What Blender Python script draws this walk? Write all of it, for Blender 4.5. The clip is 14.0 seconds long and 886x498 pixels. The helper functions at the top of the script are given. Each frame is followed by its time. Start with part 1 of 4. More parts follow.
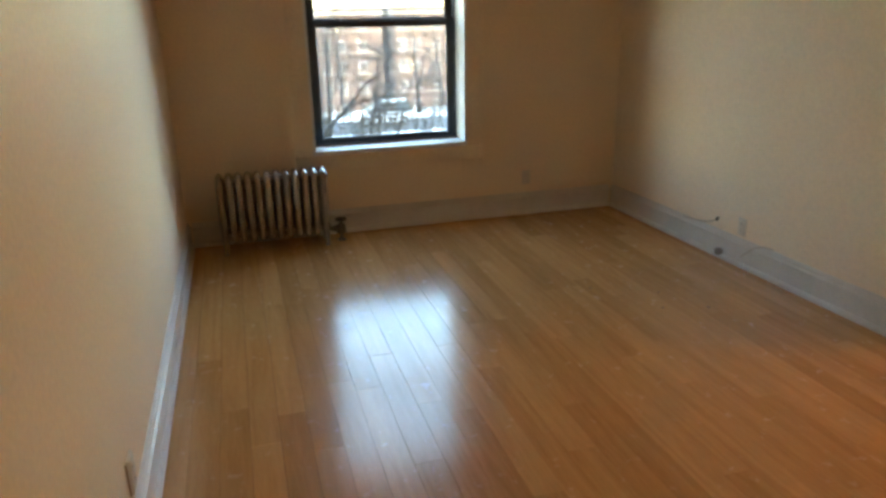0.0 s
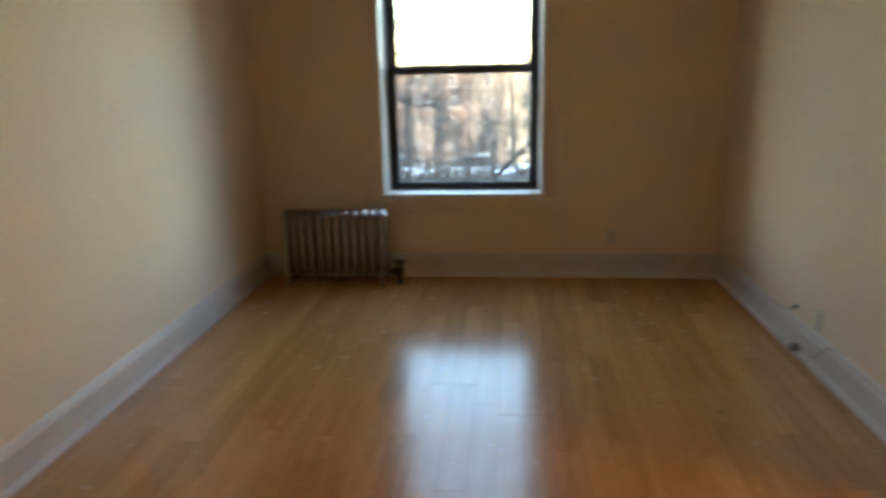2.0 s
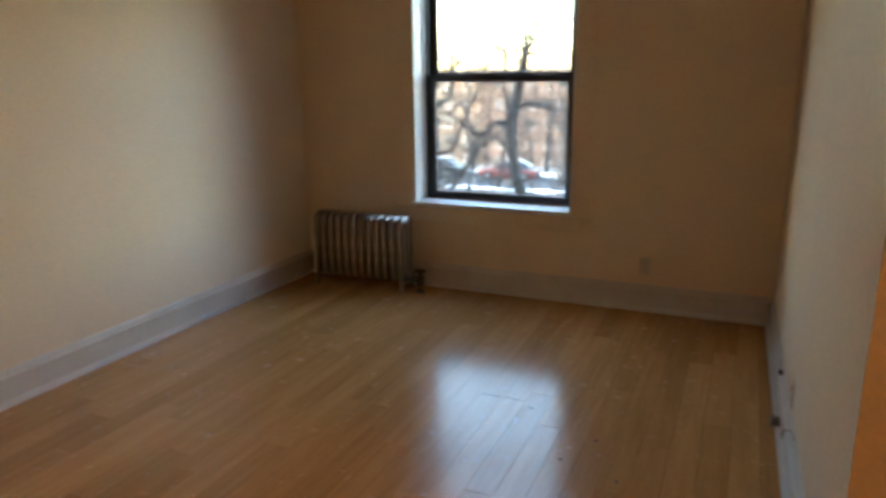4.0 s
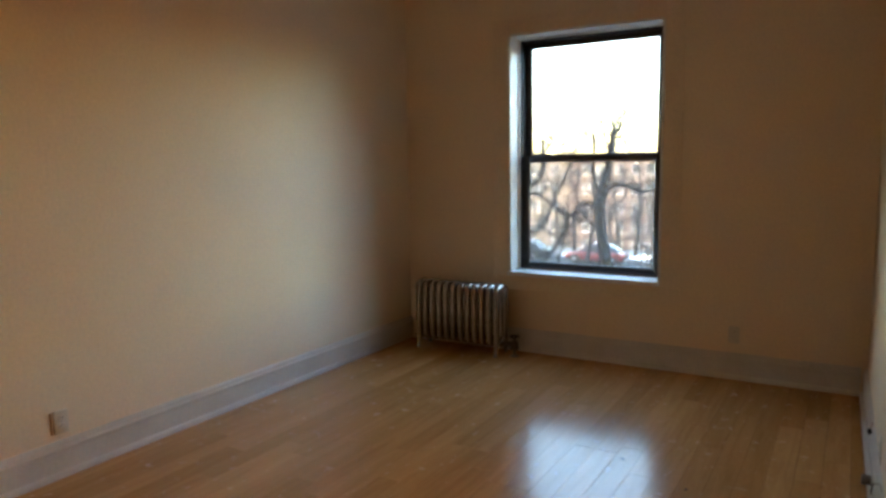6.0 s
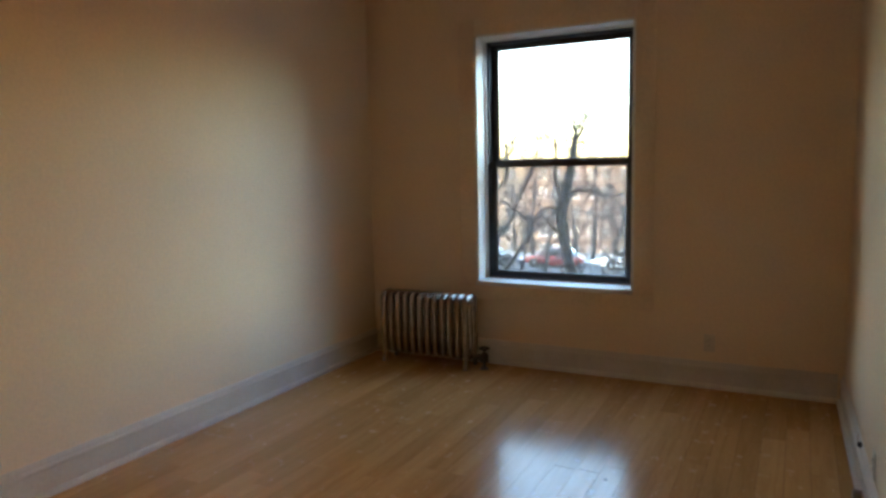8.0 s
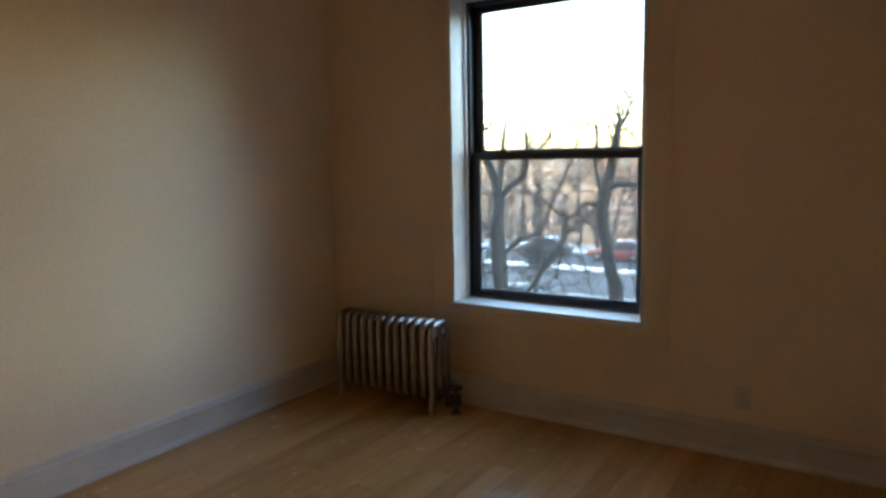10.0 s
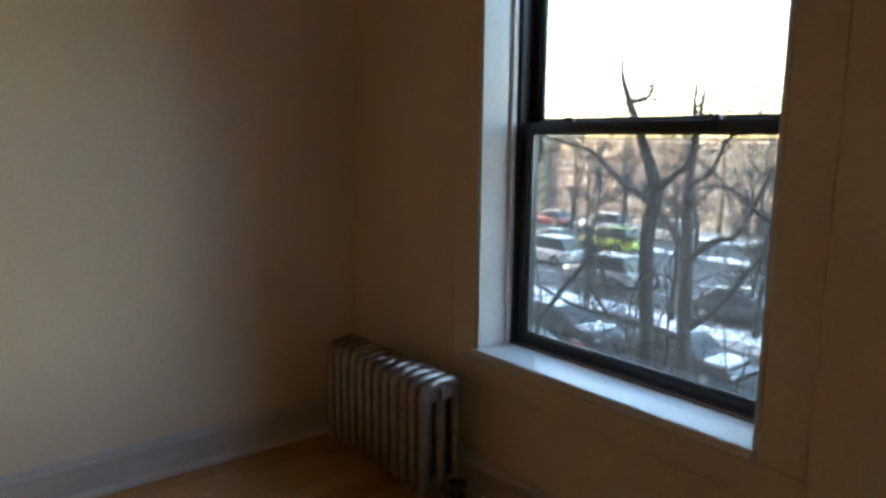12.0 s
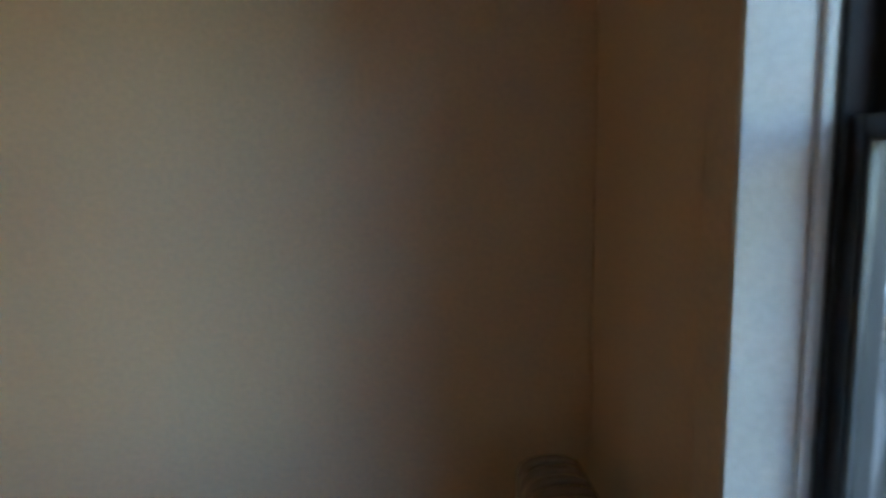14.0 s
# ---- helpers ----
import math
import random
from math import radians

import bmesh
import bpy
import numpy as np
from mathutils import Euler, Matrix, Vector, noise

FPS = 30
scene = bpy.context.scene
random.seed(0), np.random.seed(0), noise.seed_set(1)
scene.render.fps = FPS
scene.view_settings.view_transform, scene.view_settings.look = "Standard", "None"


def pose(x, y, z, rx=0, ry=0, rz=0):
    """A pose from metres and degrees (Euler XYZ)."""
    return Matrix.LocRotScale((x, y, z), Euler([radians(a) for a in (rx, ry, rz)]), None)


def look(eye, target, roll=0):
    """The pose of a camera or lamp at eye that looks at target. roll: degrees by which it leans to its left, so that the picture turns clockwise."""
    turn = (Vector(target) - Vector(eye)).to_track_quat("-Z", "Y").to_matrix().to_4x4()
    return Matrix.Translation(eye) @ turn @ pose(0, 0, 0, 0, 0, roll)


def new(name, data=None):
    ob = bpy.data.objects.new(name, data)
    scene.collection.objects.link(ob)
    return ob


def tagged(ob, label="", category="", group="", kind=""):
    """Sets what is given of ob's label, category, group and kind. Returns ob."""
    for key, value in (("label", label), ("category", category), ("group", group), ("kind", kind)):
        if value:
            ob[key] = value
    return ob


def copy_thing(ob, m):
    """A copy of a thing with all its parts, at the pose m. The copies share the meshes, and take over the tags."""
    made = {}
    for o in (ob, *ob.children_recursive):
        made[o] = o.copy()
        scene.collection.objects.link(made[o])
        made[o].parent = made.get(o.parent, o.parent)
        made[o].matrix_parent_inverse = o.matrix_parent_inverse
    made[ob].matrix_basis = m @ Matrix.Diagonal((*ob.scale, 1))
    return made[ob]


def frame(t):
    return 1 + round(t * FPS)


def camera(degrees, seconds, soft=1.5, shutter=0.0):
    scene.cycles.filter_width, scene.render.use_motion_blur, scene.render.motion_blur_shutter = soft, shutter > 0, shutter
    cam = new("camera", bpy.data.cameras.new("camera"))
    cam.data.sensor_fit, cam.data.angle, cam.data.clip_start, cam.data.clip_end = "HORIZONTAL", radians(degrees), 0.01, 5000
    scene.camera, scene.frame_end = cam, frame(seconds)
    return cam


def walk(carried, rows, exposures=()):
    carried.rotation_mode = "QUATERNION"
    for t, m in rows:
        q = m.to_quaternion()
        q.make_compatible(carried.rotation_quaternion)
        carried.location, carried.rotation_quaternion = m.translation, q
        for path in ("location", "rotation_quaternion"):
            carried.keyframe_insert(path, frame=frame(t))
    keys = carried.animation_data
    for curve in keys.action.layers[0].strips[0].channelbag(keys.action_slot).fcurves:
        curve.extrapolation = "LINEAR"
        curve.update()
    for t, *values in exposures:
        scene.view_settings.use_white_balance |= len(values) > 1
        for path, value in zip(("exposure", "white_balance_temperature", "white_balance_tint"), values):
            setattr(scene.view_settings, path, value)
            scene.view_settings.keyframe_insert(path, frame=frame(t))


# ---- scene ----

# camera and walk: seconds, x, y, z, yaw, pitch, roll
cam = camera(65.0, 14.0, soft=3.1, shutter=0.5)
ROWS = [
    (0.0, 0.433, -0.122, 1.576, -16.47, -18.76, 1.09),
    (0.5, 0.634, -0.133, 1.529, -11.48, -18.21, 0.31),
    (1.0, 1.060, -0.155, 1.590, -1.30, -16.60, 1.85),
    (1.5, 1.472, -0.092, 1.564, 9.05, -14.93, 0.85),
    (2.0, 1.895, -0.064, 1.504, 5.49, -14.29, 1.26),
    (2.5, 2.215, 0.103, 1.553, -1.99, -16.25, -0.03),
    (3.0, 2.650, 0.141, 1.527, 9.44, -16.41, -2.87),
    (3.5, 3.018, 0.401, 1.512, 17.44, -14.58, -2.11),
    (4.0, 3.174, 0.417, 1.529, 23.48, -13.96, 0.45),
    (4.2, 3.248, 0.297, 1.539, 27.16, -13.71, 1.34),
    (5.3, 3.310, 0.110, 1.500, 32.00, -9.30, 1.30),
    (6.5, 3.269, -0.027, 1.492, 28.86, -5.80, 1.19),
    (7.0, 3.268, -0.017, 1.495, 27.62, -5.06, 1.85),
    (7.5, 3.193, -0.009, 1.503, 26.03, -5.60, 1.15),
    (8.0, 3.123, 0.177, 1.498, 27.02, -6.67, 1.21),
    (10.5, 3.228, 1.894, 1.507, 37.73, -7.86, 1.05),
    (11.0, 3.261, 2.406, 1.499, 46.65, -8.35, 1.00),
    (11.5, 3.168, 2.786, 1.471, 50.88, -8.08, -1.60),
    (12.0, 2.991, 3.189, 1.460, 51.55, -8.84, -0.67),
    (12.5, 2.790, 3.538, 1.442, 56.43, -7.08, 0.04),
    (13.0, 2.598, 3.814, 1.465, 63.20, -8.05, -2.35),
    (13.5, 2.372, 4.055, 1.473, 70.59, -8.05, -1.70),
    (14.0, 2.222, 4.358, 1.492, 86.12, -8.54, 0.85),
]
EXPOSURES = [(0.0, 5.85, 6550, 8), (0.8, 5.85, 6500, 8), (1.5, 5.66, 6350, 8), (2.5, 5.55, 6500, 13), (4.2, 5.48, 6450, 14), (8.2, 5.42, 6250, 13), (10.5, 4.95, 6200, 12), (11.5, 4.92, 6250, 13), (12.2, 4.60, 6300, 14), (13.5, 4.44, 6000, 12), (14.0, 4.68, 5750, 10)]
walk(cam, [(t, pose(x, y, z, 90 + p, r, yaw)) for t, x, y, z, yaw, p, r in ROWS], EXPOSURES)

# ------------------------------------------------------------ light
world = bpy.data.worlds.new("sky")
scene.world = world
world.use_nodes = True
wn = world.node_tree
sky = wn.nodes.new("ShaderNodeTexSky")
sky.sky_type = "NISHITA"
sky.sun_disc = False
SUN_EL, SUN_AZ = radians(8.0), radians(-115.0)
sky.sun_elevation = SUN_EL
sky.sun_rotation = SUN_AZ
sky.air_density, sky.dust_density, sky.ozone_density = 1.0, 1.5, 1.0
wn.links.new(sky.outputs[0], wn.nodes["Background"].inputs[0])
wn.nodes["Background"].inputs[1].default_value = 0.15

sun = new("sun", bpy.data.lights.new("sun", "SUN"))
sun.data.energy, sun.data.angle, sun.data.color = 0.5, radians(3.0), (1.0, 0.66, 0.38)
away = Vector((math.sin(SUN_AZ) * math.cos(SUN_EL), math.cos(SUN_AZ) * math.cos(SUN_EL), math.sin(SUN_EL)))
sun.matrix_world = look(away * 50, (0, 0, 0))

HALL_LAMP = (4.40, 1.70, 2.74)
bulb = new("hall_bulb", bpy.data.lights.new("hall_bulb", "POINT"))
bulb.data.energy, bulb.data.color, bulb.data.shadow_soft_size = 0.64, (1.0, 0.56, 0.19), 0.08
bulb.location = HALL_LAMP

# ------------------------------------------------------------ materials


def mat(name, rough=0.6, metal=0.0, coat=0.0):
    m = bpy.data.materials.new(name)
    m.use_nodes = True
    b = m.node_tree.nodes["Principled BSDF"]
    b.inputs["Roughness"].default_value = rough
    b.inputs["Metallic"].default_value = metal
    b.inputs["Coat Weight"].default_value = coat
    return m, m.node_tree, b


def node(nt, kind, **inputs):
    n = nt.nodes.new(kind)
    for k, v in inputs.items():
        n.inputs[k.replace("_", " ")].default_value = v
    return n


def ramp(nt, src, stops):
    r = nt.nodes.new("ShaderNodeValToRGB")
    el = r.color_ramp.elements
    while len(el) < len(stops):
        el.new(0.5)
    for e, (p, c) in zip(el, stops):
        e.position, e.color = p, (*c, 1)
    nt.links.new(src, r.inputs[0])
    return r.outputs[0]


def mixed(nt, a, b, fac, kind="MIX"):
    m = nt.nodes.new("ShaderNodeMix")
    m.data_type, m.blend_type = "RGBA", kind
    for sock, v in ((m.inputs[0], fac), (m.inputs[6], a), (m.inputs[7], b)):
        if hasattr(v, "links"):
            nt.links.new(v, sock)
        else:
            sock.default_value = (*v, 1) if isinstance(v, tuple) else v
    return m.outputs[2]


def noise_of(nt, scale, detail=4.0, stretch=(1, 1, 1), rough=0.55):
    tc = nt.nodes.new("ShaderNodeTexCoord")
    mp = nt.nodes.new("ShaderNodeMapping")
    mp.inputs["Scale"].default_value = stretch
    n = node(nt, "ShaderNodeTexNoise", Scale=scale, Detail=detail, Roughness=rough)
    nt.links.new(tc.outputs["Object"], mp.inputs[0])
    nt.links.new(mp.outputs[0], n.inputs["Vector"])
    return n.outputs["Fac"]


def bump(nt, b, src, strength, distance):
    n = node(nt, "ShaderNodeBump", Strength=strength, Distance=distance)
    nt.links.new(src, n.inputs["Height"])
    nt.links.new(n.outputs[0], b.inputs["Normal"])


def plain(name, c0, c1, rough, scale=6.0, fine=120.0, metal=0.0, relief=0.2, dist=0.002, coat=0.0):
    """Two colours by a coarse noise, with fine grain, gloss variation and relief."""
    m, nt, b = mat(name, rough, metal, coat)
    big, small = noise_of(nt, scale), noise_of(nt, fine, 3.0)
    col = ramp(nt, big, [(0.3, c0), (0.7, c1)])
    col = mixed(nt, col, ramp(nt, small, [(0.35, (0.86, 0.86, 0.86)), (0.65, (1, 1, 1))]), 0.6, "MULTIPLY")
    nt.links.new(col, b.inputs["Base Color"])
    rr = nt.nodes.new("ShaderNodeMapRange")
    rr.inputs["To Min"].default_value, rr.inputs["To Max"].default_value = rough * 0.8, min(1.0, rough * 1.2)
    nt.links.new(big, rr.inputs["Value"])
    nt.links.new(rr.outputs[0], b.inputs["Roughness"])
    bump(nt, b, small, relief, dist)
    return m


M_WALL = plain("cream_wall_paint", (0.80, 0.65, 0.475), (0.845, 0.70, 0.525), 0.55, 1.3, 60.0, relief=0.12, dist=0.003)
M_CEIL = plain("ceiling_paint", (0.80, 0.765, 0.69), (0.85, 0.81, 0.74), 0.8, 1.0, 50.0)
M_TRIM = plain("trim_paint", (0.59, 0.545, 0.49), (0.67, 0.63, 0.575), 0.38, 4.0, 70.0, relief=0.2)
M_CASING = plain("casing_paint", (0.79, 0.645, 0.475), (0.835, 0.695, 0.525), 0.42, 2.5, 50.0, relief=0.2)
M_REVEAL = plain("white_gloss_paint", (0.74, 0.74, 0.73), (0.82, 0.82, 0.80), 0.35, 5.0, 60.0, relief=0.2)
# dark bronze, lifted and tinted blue in its colour to stand for window glare
M_FRAME = plain("glare_blued_dark_bronze", (0.024, 0.028, 0.033), (0.042, 0.047, 0.053), 0.40, 8.0, 200.0, 0.3)
M_RAD = plain("aged_silver_radiator_paint", (0.24, 0.21, 0.18), (0.38, 0.335, 0.285), 0.2, 14.0, 90.0, 0.6, 0.55, 0.003, 0.55)
M_VALVE = plain("dark_valve_metal", (0.05, 0.042, 0.035), (0.12, 0.10, 0.08), 0.45, 30.0, 200.0, 0.6)
M_STUB = plain("brown_grey_paint", (0.20, 0.16, 0.13), (0.30, 0.25, 0.21), 0.5, 20.0)
M_BEAD = plain("grey_glazing_bead", (0.09, 0.10, 0.11), (0.14, 0.15, 0.16), 0.4, 10.0, metal=0.3)
M_STRIP = plain("stained_wood_strip", (0.12, 0.06, 0.035), (0.2, 0.11, 0.07), 0.4, 12.0)
M_PLATE = plain("ivory_plastic", (0.62, 0.56, 0.46), (0.68, 0.62, 0.52), 0.35, 20.0, 200.0, relief=0.05)
M_BROWNBOX = plain("brown_bakelite", (0.27, 0.155, 0.09), (0.37, 0.23, 0.14), 0.45, 30.0)
M_DARK = plain("black_plastic", (0.015, 0.014, 0.013), (0.03, 0.028, 0.026), 0.45, 30.0)
M_CABLE = plain("painted_cable", (0.38, 0.29, 0.22), (0.50, 0.39, 0.30), 0.5, 30.0)
M_SNOW = plain("snow", (0.72, 0.76, 0.82), (0.86, 0.88, 0.92), 0.7, 1.5, 12.0, relief=0.6, dist=0.03)
M_ROAD = plain("asphalt", (0.026, 0.028, 0.031), (0.052, 0.054, 0.058), 0.9, 0.35, 40.0, relief=0.5)
M_EARTH = plain("winter_ground", (0.10, 0.085, 0.065), (0.19, 0.16, 0.125), 0.95, 0.5, 9.0, relief=0.8, dist=0.03)
M_PAVE = plain("pavement_concrete", (0.20, 0.195, 0.19), (0.29, 0.28, 0.27), 0.9, 0.8, 30.0)
M_LINE = plain("road_paint", (0.55, 0.55, 0.53), (0.72, 0.72, 0.70), 0.8, 3.0, 20.0)
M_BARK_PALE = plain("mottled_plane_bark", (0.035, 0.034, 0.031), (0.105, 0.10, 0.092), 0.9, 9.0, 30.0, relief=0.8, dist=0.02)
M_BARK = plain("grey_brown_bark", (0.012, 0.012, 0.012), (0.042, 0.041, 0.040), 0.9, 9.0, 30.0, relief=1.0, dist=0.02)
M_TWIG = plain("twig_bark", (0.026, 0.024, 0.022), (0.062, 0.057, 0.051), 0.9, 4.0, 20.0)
for m_ in (M_BARK_PALE, M_BARK, M_TWIG):
    m_.node_tree.nodes["Principled BSDF"].inputs["Specular IOR Level"].default_value = 0.12
M_BRICK_R = plain("red_brick", (0.075, 0.056, 0.050), (0.13, 0.093, 0.080), 0.9, 0.4, 3.0)
M_BRICK_T = plain("tan_brick", (0.10, 0.087, 0.074), (0.16, 0.138, 0.118), 0.9, 0.4, 3.0)
# pale yellow albedo raised so the brick colour carries a golden sunlit glow
M_SUNLIT_BRICK = plain("sunlit_glow_brick", (0.52, 0.38, 0.22), (0.62, 0.46, 0.28), 0.9, 0.4, 3.0)
M_TAN = plain("pale_tan_brick", (0.24, 0.21, 0.155), (0.31, 0.275, 0.21), 0.9, 0.4, 3.0)
M_STONE = plain("pale_stone", (0.28, 0.265, 0.24), (0.36, 0.34, 0.31), 0.85, 1.0, 5.0)
M_ROOF = plain("roof_felt", (0.06, 0.06, 0.06), (0.11, 0.11, 0.11), 0.9, 1.0, 6.0)
M_WFRAME = plain("white_window_frame", (0.6, 0.6, 0.58), (0.72, 0.72, 0.7), 0.5)
M_FACADE = plain("building_brick", (0.25, 0.14, 0.09), (0.33, 0.19, 0.13), 0.9, 1.0, 10.0)
M_TYRE = plain("tyre_rubber", (0.012, 0.012, 0.012), (0.025, 0.025, 0.025), 0.8, 20.0)
M_RIM = plain("alloy_rim", (0.35, 0.35, 0.36), (0.5, 0.5, 0.5), 0.35, 10.0, metal=0.8)
M_RED = plain("red_sign_paint", (0.55, 0.04, 0.03), (0.62, 0.06, 0.04), 0.5)
M_WHITE = plain("white_sign_paint", (0.7, 0.7, 0.7), (0.78, 0.78, 0.78), 0.5)
M_POST = plain("galvanised_post", (0.22, 0.22, 0.23), (0.32, 0.32, 0.33), 0.5, 10.0, metal=0.7)
M_TAIL = plain("tail_lamp_red", (0.4, 0.02, 0.015), (0.5, 0.03, 0.02), 0.25)
M_HEADL = plain("head_lamp_clear", (0.6, 0.6, 0.6), (0.75, 0.75, 0.75), 0.15)


def car_paint(name, c):
    return plain(name, tuple(v * 0.92 for v in c), c, 0.3, 2.0, 300.0, 0.25, 0.03, 0.001, 0.6)


def pane_glass(name, tint):
    m, nt, b = mat(name)
    out = nt.nodes["Material Output"]
    tr = nt.nodes.new("ShaderNodeBsdfTransparent")
    tr.inputs[0].default_value = (*tint, 1)
    gl = nt.nodes.new("ShaderNodeBsdfGlossy")
    gl.inputs["Roughness"].default_value = 0.02
    lw = node(nt, "ShaderNodeLayerWeight", Blend=0.5)
    p5 = nt.nodes.new("ShaderNodeMath")
    p5.operation, p5.inputs[1].default_value = "POWER", 5.0
    nt.links.new(lw.outputs["Facing"], p5.inputs[0])
    fr = nt.nodes.new("ShaderNodeMath")
    fr.operation, fr.inputs[1].default_value, fr.inputs[2].default_value = "MULTIPLY_ADD", 0.9, 0.05
    nt.links.new(p5.outputs[0], fr.inputs[0])
    mx = nt.nodes.new("ShaderNodeMixShader")
    for a, c in ((fr.outputs[0], mx.inputs[0]), (tr.outputs[0], mx.inputs[1]), (gl.outputs[0], mx.inputs[2])):
        nt.links.new(a, c)
    # thin translucent film that imitates the veiling glare of the bright sky
    glare_veil = nt.nodes.new("ShaderNodeBsdfTranslucent")
    glare_veil.inputs[0].default_value = (0.75, 0.78, 0.8, 1)
    amount = nt.nodes.new("ShaderNodeMapRange")
    amount.inputs["To Min"].default_value, amount.inputs["To Max"].default_value = 0.008, 0.02
    nt.links.new(noise_of(nt, 2.5, 6.0), amount.inputs["Value"])
    m2 = nt.nodes.new("ShaderNodeMixShader")
    nt.links.new(amount.outputs[0], m2.inputs[0])
    nt.links.new(mx.outputs[0], m2.inputs[1])
    nt.links.new(glare_veil.outputs[0], m2.inputs[2])
    nt.links.new(m2.outputs[0], out.inputs["Surface"])
    return m


M_GLASS = pane_glass("window_glass", (0.78, 0.81, 0.82))
M_DKGLASS = plain("dark_glass", (0.02, 0.025, 0.03), (0.045, 0.05, 0.055), 0.12, 0.3, 20.0, relief=0.02)


def lamp_glass():
    m, nt, b = mat("warm_lamp_glass", 0.4)
    b.inputs["Base Color"].default_value = (0.9, 0.85, 0.75, 1)
    b.inputs["Emission Color"].default_value = (1.0, 0.50, 0.18, 1)
    b.inputs["Emission Strength"].default_value = 0.4
    return m


def floor_wood():
    m, nt, b = mat("honey_oak_boards", 0.2, 0.0, 0.12)
    info = nt.nodes.new("ShaderNodeObjectInfo")
    tc = nt.nodes.new("ShaderNodeTexCoord")
    off = nt.nodes.new("ShaderNodeVectorMath")
    off.operation = "MULTIPLY_ADD"
    off.inputs[1].default_value = (37.0, 53.0, 0.0)
    nt.links.new(info.outputs["Random"], off.inputs[0])
    nt.links.new(tc.outputs["Object"], off.inputs[2])
    mp = nt.nodes.new("ShaderNodeMapping")
    mp.inputs["Scale"].default_value = (9.0, 0.55, 1.0)
    nt.links.new(off.outputs[0], mp.inputs[0])
    g1 = node(nt, "ShaderNodeTexNoise", Scale=2.2, Detail=5.0, Roughness=0.6, Distortion=0.6)
    g2 = node(nt, "ShaderNodeTexNoise", Scale=22.0, Detail=3.0, Roughness=0.6)
    wear = node(nt, "ShaderNodeTexNoise", Scale=13.0, Detail=6.0, Roughness=0.7)
    for g in (g1, g2):
        nt.links.new(mp.outputs[0], g.inputs["Vector"])
    nt.links.new(off.outputs[0], wear.inputs["Vector"])
    base = ramp(nt, info.outputs["Random"], [(0.0, (0.500, 0.264, 0.094)), (0.35, (0.57, 0.309, 0.114)), (0.7, (0.64, 0.356, 0.137)), (1.0, (0.53, 0.281, 0.101))])
    grain = ramp(nt, g1.outputs["Fac"], [(0.25, (0.72, 0.66, 0.6)), (0.6, (1, 1, 1))])
    fine = ramp(nt, g2.outputs["Fac"], [(0.3, (0.84, 0.80, 0.76)), (0.6, (1, 1, 1))])
    col = mixed(nt, base, grain, 0.75, "MULTIPLY")
    col = mixed(nt, col, fine, 0.6, "MULTIPLY")
    nt.links.new(col, b.inputs["Base Color"])
    rr = nt.nodes.new("ShaderNodeMapRange")
    rr.inputs["From Min"].default_value, rr.inputs["From Max"].default_value = 0.38, 0.64
    rr.inputs["To Min"].default_value, rr.inputs["To Max"].default_value = 0.155, 0.28
    nt.links.new(wear.outputs["Fac"], rr.inputs["Value"])
    nt.links.new(rr.outputs[0], b.inputs["Roughness"])
    b.inputs["Coat Roughness"].default_value = 0.12
    wave = node(nt, "ShaderNodeTexNoise", Scale=6.5, Detail=2.0, Roughness=0.5)
    nt.links.new(off.outputs[0], wave.inputs["Vector"])
    both = nt.nodes.new("ShaderNodeMath")
    both.operation, both.inputs[1].default_value = "MULTIPLY_ADD", 0.12
    nt.links.new(g1.outputs["Fac"], both.inputs[0])
    nt.links.new(wave.outputs["Fac"], both.inputs[2])
    b.inputs["Specular IOR Level"].default_value = 0.42
    bump(nt, b, both.outputs[0], 0.17, 0.004)
    return m


M_FLOOR = floor_wood()
M_SUB = plain("dark_subfloor", (0.05, 0.025, 0.012), (0.08, 0.04, 0.02), 0.9)

# ------------------------------------------------------------ mesh helpers


def box(bm, x0, y0, z0, x1, y1, z1, bevel=0.0, seg=2):
    g = bmesh.ops.create_cube(bm, size=1.0, matrix=Matrix.Translation(((x0 + x1) / 2, (y0 + y1) / 2, (z0 + z1) / 2)) @ Matrix.Diagonal((x1 - x0, y1 - y0, z1 - z0, 1)))
    if bevel:
        es = list({e for v in g["verts"] for e in v.link_edges})
        bmesh.ops.bevel(bm, geom=es, offset=bevel, segments=seg, profile=0.5, affect="EDGES")


def cyl(bm, a, b, r0, r1=None, n=16, caps=True):
    a, b = Vector(a), Vector(b)
    d = b - a
    q = d.to_track_quat("Z", "Y").to_matrix().to_4x4()
    bmesh.ops.create_cone(bm, cap_ends=caps, segments=n, radius1=r0, radius2=r0 if r1 is None else r1, depth=d.length, matrix=Matrix.Translation((a + b) / 2) @ q)


def mesh_of(name, bm, material, smooth=None):
    bmesh.ops.recalc_face_normals(bm, faces=bm.faces)
    me = bpy.data.meshes.new(name)
    bm.to_mesh(me)
    bm.free()
    me.materials.append(material)
    if smooth is not None:
        me.shade_smooth()
        if smooth < 180:
            me.set_sharp_from_angle(angle=radians(smooth))
    return me


def part(name, bm, material, parent=None, label="", smooth=35):
    ob = new(name, mesh_of(name, bm, material, smooth))
    if parent is not None:
        ob.parent = parent
    if label:
        tagged(ob, label)
    return ob


def boxes(name, material, spans, parent=None, bevel=0.0, label="", seg=2):
    bm = bmesh.new()
    for s in spans:
        box(bm, *s, bevel=bevel, seg=seg)
    return part(name, bm, material, parent, label)


